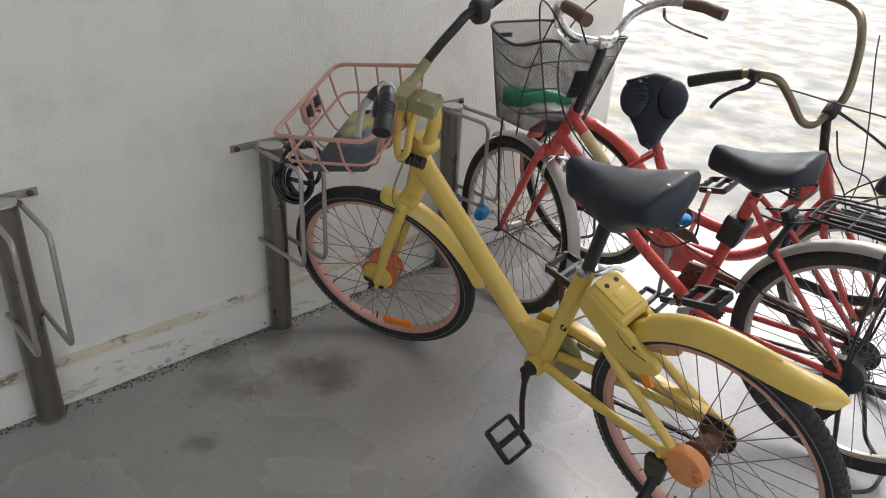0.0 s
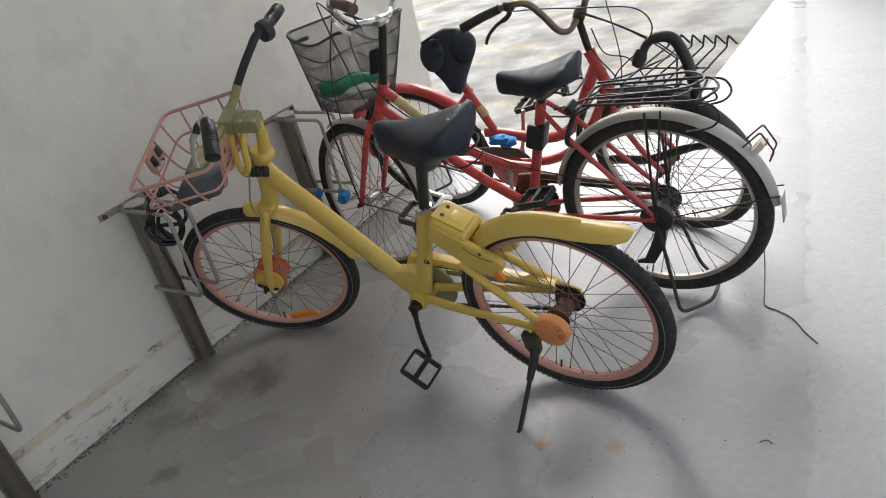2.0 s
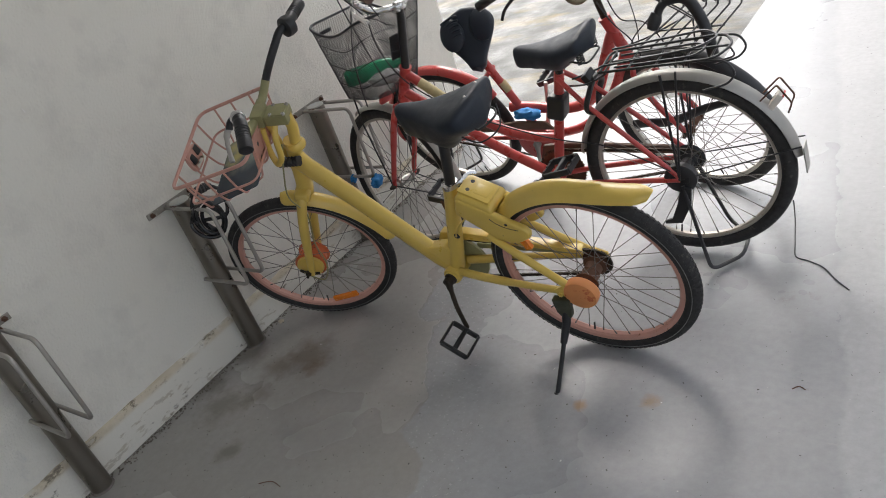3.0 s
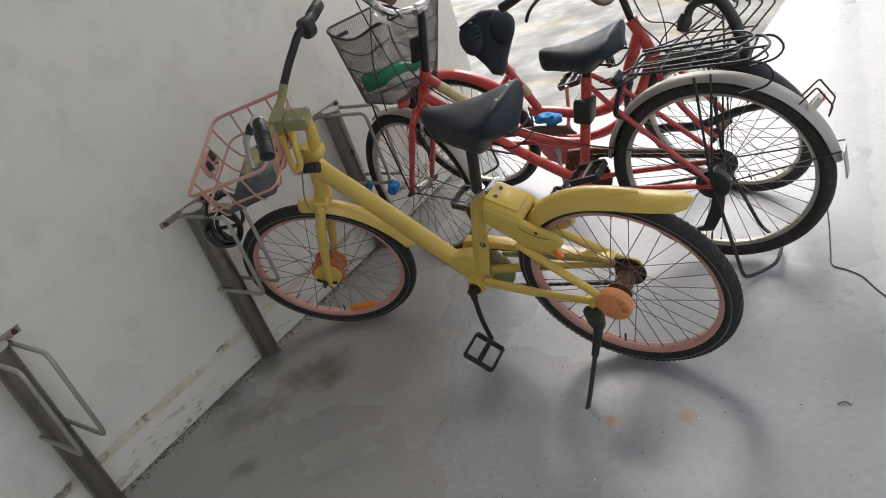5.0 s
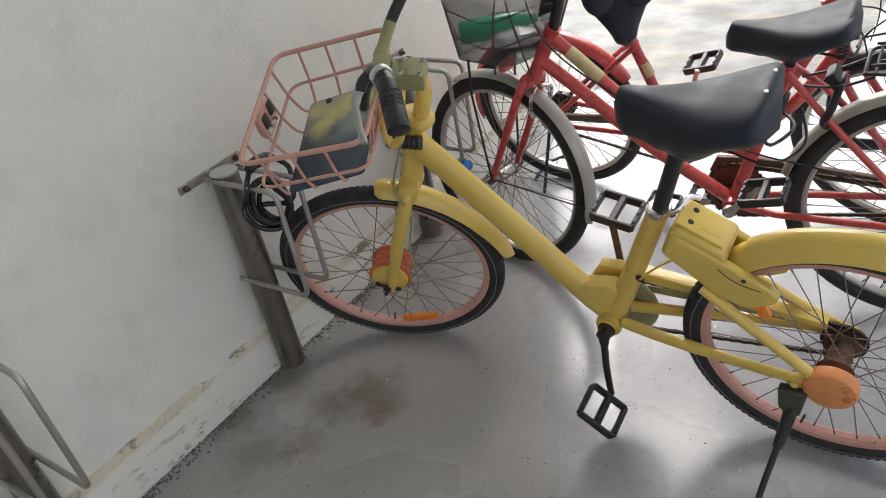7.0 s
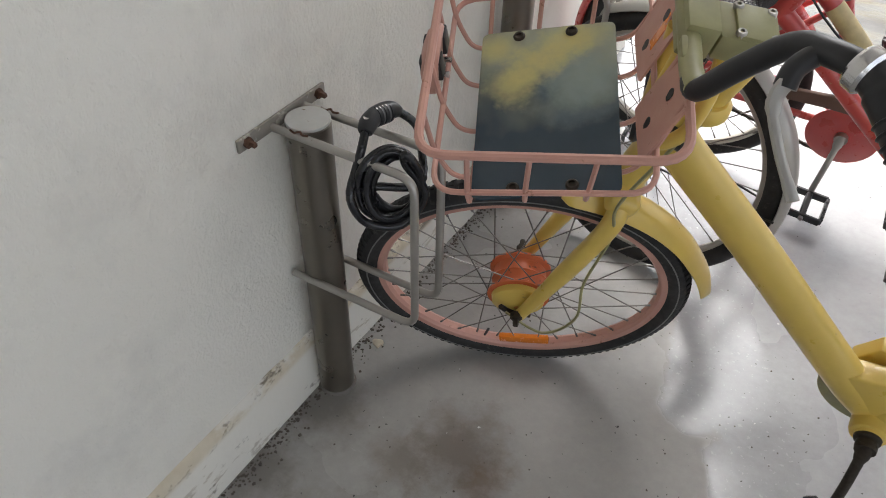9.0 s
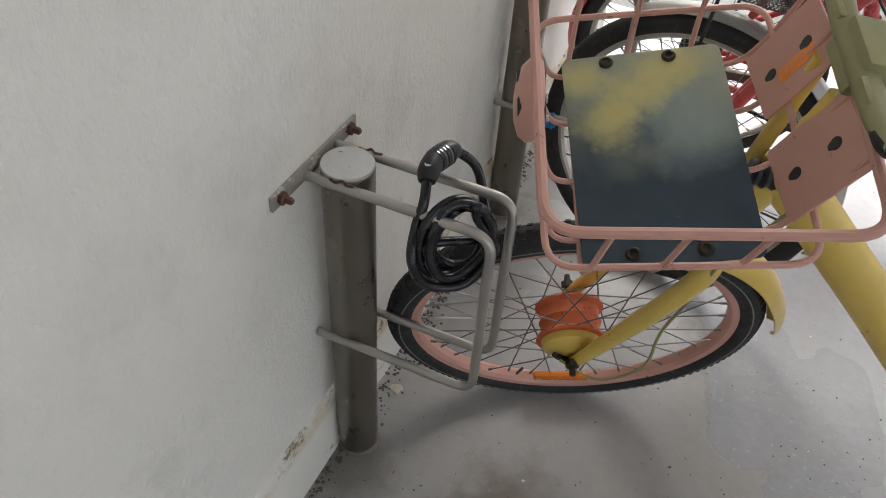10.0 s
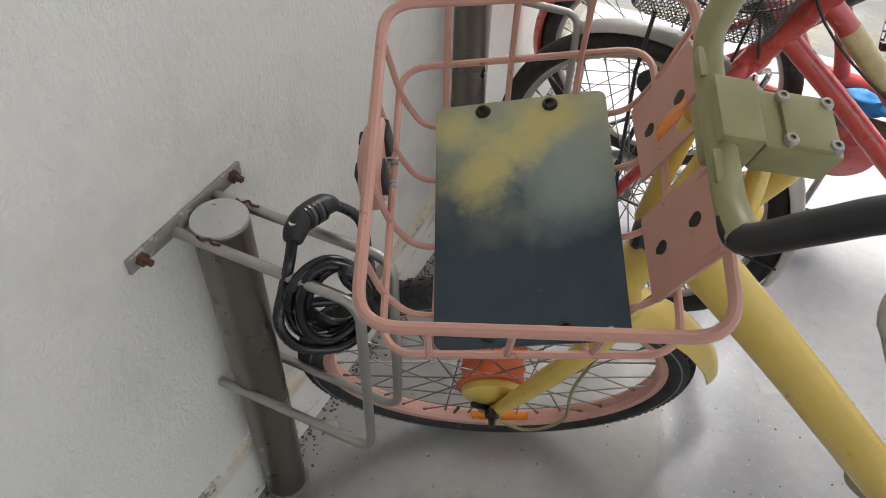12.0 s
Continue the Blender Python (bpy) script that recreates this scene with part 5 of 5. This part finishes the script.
    part("stem", Geo().tube([(0.888, 0, 0.780), (0.828, 0, 0.955), (0.820, 0, 0.985)], [0.0145, 0.0145, 0.013], 14), BLACK, b, "black wrapped stem", STEER_B)
    half = [(0.830, 0.0, 0.972), (0.838, 0.045, 0.975), (0.866, 0.085, 0.985), (0.868, 0.14, 1.035), (0.810, 0.19, 1.075), (0.72, 0.225, 1.080), (0.655, 0.240, 1.072)]
    bar = [(x, -y, zz) for x, y, zz in half[:0:-1]] + half
    hb = part("handlebar", Geo().tube(spline(bar, 6), 0.0112, 14), CHROME, b, "silver upswept handlebar", STEER_B @ Matrix.Translation((-0.004, 0, 0.024)))
    part("bar_clamp", Geo().lathe([(0.016, -0.022), (0.019, -0.018), (0.019, 0.018), (0.016, 0.022)], 18, pose(0.828, 0, 0.968)), CHROME, hb)
    for s in (-1, 1):
        part("grip", Geo().tube([(0.755, s * 0.214, 1.081), (0.70, s * 0.231, 1.079), (0.640, s * 0.243, 1.068)], [0.0155, 0.016, 0.0168], 16), BROWNRUB, hb, "brown rubber grip")
        part("brake_lever", Geo().tube(spline([(0.800, s * 0.185, 1.06), (0.80, s * 0.20, 1.03), (0.755, s * 0.225, 1.012), (0.68, s * 0.245, 1.000)], 5), 0.0058, 8, flat=0.7), CHROME, hb, "polished brake lever")
    mesh_basket(b, "black wire mesh front basket")
    cable(b, [(0.80, 0.19, 1.06), (0.90, 0.15, 1.12), (0.99, 0.06, 1.06), (1.0, 0.02, 0.85), (0.96, 0.02, 0.64)])
    cable(b, [(0.80, -0.19, 1.06), (0.88, -0.10, 1.10), (0.93, 0.03, 0.98), (0.91, 0.02, 0.76), (0.70, 0.02, 0.59), (0.42, 0.03, 0.48), (0.20, 0.06, 0.45), (0.02, 0.075, 0.36)])
    cable(b, [(0.70, 0.24, 1.06), (0.78, 0.20, 1.14), (0.90, 0.10, 1.08), (0.97, 0.13, 0.9), (1.00, 0.14, 0.72)])
    return b


red_bicycle_with_basket()
tagged(part("bottle", Geo().lathe([(0.0, -0.11), (0.028, -0.108), (0.032, -0.10), (0.032, 0.03), (0.028, 0.06), (0.013, 0.095), (0.0125, 0.11), (0.0, 0.111)], 24), GREEN, None, "", pose(0.440, 0.842, 0.768, 0, 0, -48)), "green plastic bottle lying in the mesh basket", "bottle")


def crumpled_bag():
    bm = bmesh.new()
    bmesh.ops.create_icosphere(bm, subdivisions=3, radius=1.0)
    for v in bm.verts:
        d = 1 + 0.30 * noise.noise(v.co * 2.1) + 0.12 * noise.noise(v.co * 6.0)
        v.co = Vector((v.co.x * 0.07 * d, v.co.y * 0.055 * d, v.co.z * 0.026 * d))
    g = Geo()
    g.bm(bm)
    return g


tagged(part("plastic_bag", crumpled_bag(), FOIL, None, "", MB @ STEER_B @ pose(1.04, -0.02, 0.737, 0, 4, 20), 70), "crumpled clear plastic wrapper in the mesh basket", "litter")


# ---- second red bicycle, facing the other way ----
RC = 0.312
MC = frame_of((0.367, 1.352, 0.0), 180.0, 13.0)


def red_bicycle_with_rack():
    b = thing("bicycle", "older red bicycle with a twisted black saddle and front wire rack", "bicycle", MC)
    axis = (Vector((0.842, 0, 0.765)) - Vector((0.900, 0, 0.570))).normalized()
    pivot = Matrix.Translation((0.842, 0, 0.765))
    st = pivot @ Matrix.Rotation(radians(-12), 4, axis) @ pivot.inverted()
    part("head_tube", Geo().tube([(0.900, 0, 0.570), (0.893, 0, 0.585), (0.848, 0, 0.745), (0.842, 0, 0.765)], [0.022, 0.020, 0.020, 0.022], 16), RED, b)
    mt = part("main_tube", Geo().tube(spline([(0.862, 0, 0.715), (0.80, 0, 0.60), (0.735, 0, 0.475), (0.66, 0, 0.410), (0.56, 0, 0.392), (0.44, 0, 0.405), (0.33, 0, 0.415)], 7), 0.0215, 16), RED, b, "thick swooping red frame tube")
    part("lower_tube", Geo().tube(spline([(0.885, 0, 0.63), (0.80, 0, 0.47), (0.70, 0, 0.35), (0.58, 0, 0.285), (0.42, 0, 0.262)], 6), 0.0185, 14), RED, b)
    part("seat_tube", Geo().tube([(0.42, 0, 0.262), (0.300, 0, 0.635)], 0.0165, 14), RED, b)
    part("decal", Geo().tube([(0.352, 0, 0.495), (0.335, 0, 0.54)], 0.0170, 14, caps=False), TAN, mt, "worn tan sticker")
    part("bottom_bracket", Geo().lathe([(0.022, -0.036), (0.022, 0.036)], 20, pose(0.42, 0, 0.262)), RED, b)
    for s in (-1, 1):
        part("chainstay", Geo().tube([(0.405, s * 0.02, 0.264), (0.30, s * 0.045, 0.29), (0.0, s * 0.066, RC)], 0.0095, 10), RED, b)
        part("seatstay", Geo().tube([(0.315, s * 0.018, 0.60), (0.25, s * 0.05, 0.55), (0.0, s * 0.068, RC + 0.01)], 0.0085, 10), RED, b)
    part("seatpost", Geo().tube([(0.302, 0, 0.63), (0.285, 0, 0.68)], 0.0128, 14), CHROME, b)
    sm = pose(0.285, 0.0, 0.735, 0, 0, 0) @ pose(0, 0, 0, 0, 0, -62) @ pose(0, 0, 0, 0, 48, 0)
    sc = saddle(b, (0.120, 0.035), (-0.125, 0.050), 0.255, 0.06, 0.0, VINYL, "black ribbed saddle twisted aside and tipped down", sm, 0.030, 0.45)
    for sy in (-1, 1):
        part("pad", Geo().rings([[(-0.040 + 0.066 * u - 0.0 * v, sy * 0.060 + 0.048 * math.sqrt(max(0.0, 1 - u * u)) * math.cos(v), 0.030 + 0.016 * math.sqrt(max(0.0, 1 - u * u)) * math.sin(v)) for v in (2 * math.pi * q / 14 for q in range(14))] for u in (-0.98, -0.9, -0.7, -0.4, 0.0, 0.4, 0.7, 0.9, 0.98)]), VINYL, sc, sharp=70)
    for k in range(5):
        part("rib", Geo().tube(spline([(-0.02 - 0.018 * k, -0.075 - 0.004 * k, 0.036), (-0.03 - 0.018 * k, -0.045, 0.0445), (-0.028 - 0.018 * k, -0.02, 0.046)], 4), 0.0045, 6), VINYL, sc)
    wheel("rear_wheel", b, Matrix.Translation((0, 0, RC)), RC, 0.022, ALLOY, 0.026, RUST, 36, 0.020, 0.026, 0, False, "weathered rim with steel spokes")
    wheel("front_wheel", b, st @ Matrix.Translation((1.06, 0, RC)), RC, 0.022, ALLOY, 0.022, RUST, 36, 0.020, 0.026, 0, False, "weathered rim with steel spokes")
    fender("rear_fender", b, (0, RC), 0.332, 30, 190, 0.060, 0.02, RED, "red steel mudguard")
    fender("front_fender", b, (1.06, RC), 0.330, 20, 125, 0.056, 0.018, BLACK, "black plastic mudguard", st)
    chainring(b, 0.42, 0.262, 0.08, -0.045, RED)
    chain_loop(b, 0.42, 0.262, 0.081, 0, RC, 0.034, -0.045)
    part("freewheel", Geo().lathe([(0.046, -0.054), (0.049, -0.051), (0.038, -0.042), (0.03, -0.036)], 28, pose(0, 0, RC)), BLACK, b)
    part("brake_drum", Geo().lathe([(0.045, 0.040), (0.048, 0.043), (0.048, 0.062), (0.043, 0.066), (0.012, 0.068)], 30, pose(0, 0, RC)), BLACK, b, "black band brake drum")
    part("parking_stand", Geo().tube(rounded([(-0.005, 0.072, RC - 0.02), (-0.06, 0.13, 0.010), (-0.14, 0.05, 0.008), (-0.14, -0.05, 0.008), (-0.06, -0.13, 0.010), (-0.005, -0.072, RC - 0.02)], 0.03, 5), 0.0062, 8), BLACK, b, "black double-leg parking stand")
    part("chain_disc", Geo().lathe([(0.084, -0.053), (0.087, -0.051), (0.087, -0.048)], 36, pose(0.42, 0, 0.262)), RED, b, "red pressed chainwheel disc")
    part("chain_guard", Geo().prism([(0.53, 0.34), (0.50, 0.38), (0.38, 0.385), (0.02, 0.352), (0.0, 0.33), (0.36, 0.345)], -0.066, -0.054, bevel=0.003), BROWNRUB, b)
    crank(b, 0.42, 0.262, -0.06, 0.406, 0.088, -0.088, STEEL)
    pedal(b, (0.406, -0.136, 0.080), 5)
    crank(b, 0.42, 0.262, 0.05, 0.466, 0.448, 0.085, STEEL)
    pedal(b, (0.470, 0.138, 0.454), -15)
    for s in (-1, 1):
        part("fork_blade", Geo().tube(spline([(0.905, s * 0.025, 0.565), (0.92, s * 0.045, 0.53), (0.985, s * 0.054, 0.42), (1.06, s * 0.054, RC)], 5), 0.0105, 12), RED, b, "", st)
        part("axle_nut", Geo().lathe([(0.010, s * 0.056), (0.010, s * 0.070), (0.005, s * 0.08)], 6, pose(1.06, 0, RC)), CHAIN, b, "", st)
    part("stem", Geo().tube([(0.845, 0, 0.755), (0.838, -0.006, 0.86), (0.842, -0.01, 0.89)], 0.0125, 14), CHAIN, b, "rusty stem")
    near = [(0.842, -0.02, 0.895), (0.828, -0.062, 0.876), (0.806, -0.095, 0.894), (0.777, -0.118, 0.963), (0.740, -0.136, 1.016), (0.674, -0.157, 1.020), (0.600, -0.180, 1.003), (0.542, -0.196, 0.984)]
    far = [(0.852, 0.005, 0.905), (0.866, 0.022, 0.945), (0.860, 0.060, 1.015), (0.846, 0.092, 1.070), (0.807, 0.150, 1.106), (0.727, 0.203, 1.116), (0.60, 0.250, 1.100), (0.50, 0.280, 1.080)]
    hb = part("handlebar", Geo().tube(spline(near[::-1] + far, 6), 0.0112, 14), BRONZE, b, "dull bronze swept-back handlebar")
    part("bar_clamp", Geo().lathe([(0.017, -0.022), (0.020, -0.016), (0.020, 0.016), (0.017, 0.022)], 16, pose(0.846, -0.008, 0.899, 25)), CHAIN, hb)
    part("grip", Geo().tube([(0.662, -0.161, 1.018), (0.600, -0.180, 1.003), (0.530, -0.200, 0.980)], [0.0145, 0.0155, 0.0165], 14), BLACK, hb, "black rubber grip")
    part("grip", Geo().tube([(0.610, 0.247, 1.102), (0.55, 0.265, 1.092), (0.48, 0.286, 1.076)], [0.0145, 0.0155, 0.0165], 14), BLACK, hb, "black rubber grip")
    part("lever_clamp", Geo().lathe([(0.014, -0.016), (0.0165, -0.012), (0.0165, 0.012), (0.014, 0.016)], 14, pose(0.690, -0.153, 1.019, 0, 0, 70)), BLACK, hb)
    part("brake_lever", Geo().tube(spline([(0.695, -0.158, 1.005), (0.680, -0.166, 0.988), (0.650, -0.182, 0.975), (0.622, -0.200, 0.952), (0.606, -0.209, 0.925)], 5), [0.008] * 8 + [0.0055] * 13, 8, flat=0.7), BLACK, hb, "black brake lever")
    # flat front rack of lateral rods with kinked ends
    rails = []
    for k in range(6):
        f = k / 5
        x0, x1 = 0.985 + 0.215 * f, 1.085 + 0.180 * f
        zz = 0.704 - 0.014 * f
        rails.append(rounded([(x0, -0.118, zz), (x1, 0.072, zz + 0.018), (x1 + 0.004, 0.085, zz + 0.052), (x1 + 0.030, 0.082, zz + 0.022)], 0.004, 2))
    rails.append([(0.985, -0.118, 0.700), (1.205, -0.118, 0.686)])
    rails.append([(1.03, -0.03, 0.706), (1.235, -0.02, 0.694)])
    rails.append(rounded([(0.90, -0.03, 0.66), (1.00, -0.05, 0.70), (1.10, 0.03, 0.71)], 0.02, 3))
    rails.append(rounded([(1.200, -0.118, 0.686), (1.262, -0.10, 0.675), (1.27, -0.08, 0.62), (1.22, -0.07, 0.60)], 0.02, 4))
    for s in (-1, 1):
        rails.append([(1.06, s * 0.062, RC), (1.11, s * 0.07, 0.70)])
    wire_rack(b, "front_rack", rails, 0.0038, BLACK, "black wire front rack")
    cable(b, [(0.700, -0.150, 1.000), (0.78, -0.12, 0.985), (0.885, -0.089, 0.962), (1.032, -0.045, 0.928), (1.083, -0.037, 0.873), (1.066, -0.045, 0.812), (0.959, -0.060, 0.716), (0.92, -0.03, 0.64)])
    cable(b, [(0.865, -0.045, 0.927), (0.972, -0.037, 0.871), (1.085, -0.031, 0.800), (1.14, -0.02, 0.74)])
    cable(b, [(0.862, -0.035, 0.915), (0.960, -0.020, 0.862), (1.060, -0.015, 0.795), (1.13, 0.0, 0.72)])
    cable(b, [(0.905, 0.045, 1.10), (0.912, 0.033, 1.042), (0.94, 0.001, 0.903), (0.964, -0.033, 0.756), (0.95, -0.03, 0.66)], 0.0018)
    cable(b, [(0.85, -0.03, 0.84), (0.88, -0.03, 0.76), (0.93, -0.03, 0.68), (0.95, -0.03, 0.60)])
    cable(b, [(0.86, 0.02, 0.83), (0.89, 0.015, 0.74), (0.97, 0.02, 0.71), (1.02, 0.02, 0.60), (1.03, 0.03, 0.45)])
    ul = part("lock_tube", Geo().tube(spline([(1.046, -0.060, 0.770), (1.062, -0.045, 0.800), (1.095, -0.030, 0.815), (1.138, -0.022, 0.801), (1.176, -0.045, 0.747), (1.200, -0.075, 0.680), (1.205, -0.085, 0.630)], 6), [0.014] * 10 + [0.018] * 27, 12), BLACK, b, "black foam-covered lock tube")
    part("guard_bar", Geo().tube(spline([(0.862, -0.058, 0.345), (0.90, -0.060, 0.352), (1.005, -0.060, 0.356), (1.138, -0.060, 0.408), (1.249, -0.060, 0.437)], 5), [0.019] * 10 + [0.017] * 6 + [0.014] * 5, 12, flat=0.6), BLACK, b, "long black plastic guard beside the wheel")
    part("lock_knob", Geo().lathe([(0.0, -0.034), (0.018, -0.028), (0.023, 0.0), (0.017, 0.024), (0.0, 0.030)], 16, pose(1.040, -0.062, 0.765, 60, 20, 0)), BLACK, ul)
    return b


red_bicycle_with_rack()


# ---- loose small things ----
tagged(part("loose_cable", Geo().tube(spline([(1.76, 1.16, 0.05), (1.775, 1.10, 0.004), (1.80, 0.98, 0.003), (1.818, 0.905, 0.003), (1.86, 0.885, 0.003), (1.905, 0.857, 0.003), (1.95, 0.80, 0.003), (1.99, 0.758, 0.003)], 6), 0.0020, 6), BLACK), "thin black cable lying on the grey floor", "cable")


def flake():
    g = Geo()
    rnd = random.Random(8)
    ring = [(0.017 * (0.6 + 0.6 * rnd.random()) * math.cos(radians(a)), 0.013 * (0.6 + 0.7 * rnd.random()) * math.sin(radians(a))) for a in range(0, 360, 30)]
    g.rings([[(x, y, 0.0) for x, y in ring], [(x, y, 0.003) for x, y in ring], [(x * 0.7, y * 0.7, 0.0045) for x, y in ring]])
    return g


tagged(part("paint_flake", flake(), FLAKE, None, "", pose(0.060, 0.240, 0.0, 0, 0, 30)), "curled tan paint flake lying on the floor", "debris")


def tied_cloth(at, size, seed):
    bm = bmesh.new()
    bmesh.ops.create_icosphere(bm, subdivisions=3, radius=1.0)
    for v in bm.verts:
        d = 1 + 0.45 * noise.noise(v.co * 1.8 + Vector((seed, 0, 0))) + 0.25 * noise.noise(v.co * 4.5)
        v.co = Vector((v.co.x * size[0] * d, v.co.y * size[1] * d, v.co.z * size[2] * d))
    g = Geo()
    g.bm(bm, Matrix.Translation(at))
    return tagged(part("cloth_tie", g, BLUE, sharp=70), "bright blue cloth strip knotted round the frame", "cloth")


tied_cloth((0.262, 0.818, 0.308), (0.020, 0.030, 0.026), 1.0)
tied_cloth((0.139, 0.815, 0.320), (0.012, 0.016, 0.016), 4.0)
tied_cloth((0.792, 1.215, 0.388), (0.055, 0.028, 0.022), 7.0)


# ---- grit along the foot of the wall ----
def grit():
    g = Geo()
    rnd = random.Random(21)
    for i in range(1800):
        near = rnd.random() < 0.86
        x = 0.022 + (abs(rnd.gauss(0, 0.018)) if near else rnd.uniform(0.0, 1.6))
        y = rnd.uniform(-0.9, 1.7) if near else rnd.uniform(-0.7, 0.9)
        s = rnd.uniform(0.0012, 0.0046 if near else 0.0028)
        a = rnd.random() * 6.28
        ring = [(x + s * (0.6 + 0.5 * rnd.random()) * math.cos(a + k * 1.257), y + s * (0.6 + 0.5 * rnd.random()) * math.sin(a + k * 1.257)) for k in range(5)]
        g.rings([[(u, v, 0.0) for u, v in ring], [(x + (u - x) * 0.6, y + (v - y) * 0.6, s * 0.6) for u, v in ring]])
    return g


tagged(part("grit", grit(), mat("dark_grit", (0.10, 0.085, 0.07), 0.95, var=0.6, scale=25)), "dark crumbs of dirt along the wall foot", "dirt", "", "stuff")


def twig(pts):
    return tagged(part("twig", Geo().tube(spline(pts, 5), 0.0016, 5), RUST), "thin dry brown twig lying on the floor", "debris")


twig([(0.62, -0.42, 0.002), (0.66, -0.40, 0.004), (0.70, -0.405, 0.002)])
twig([(1.93, 0.33, 0.002), (1.945, 0.34, 0.005), (1.96, 0.335, 0.002)])
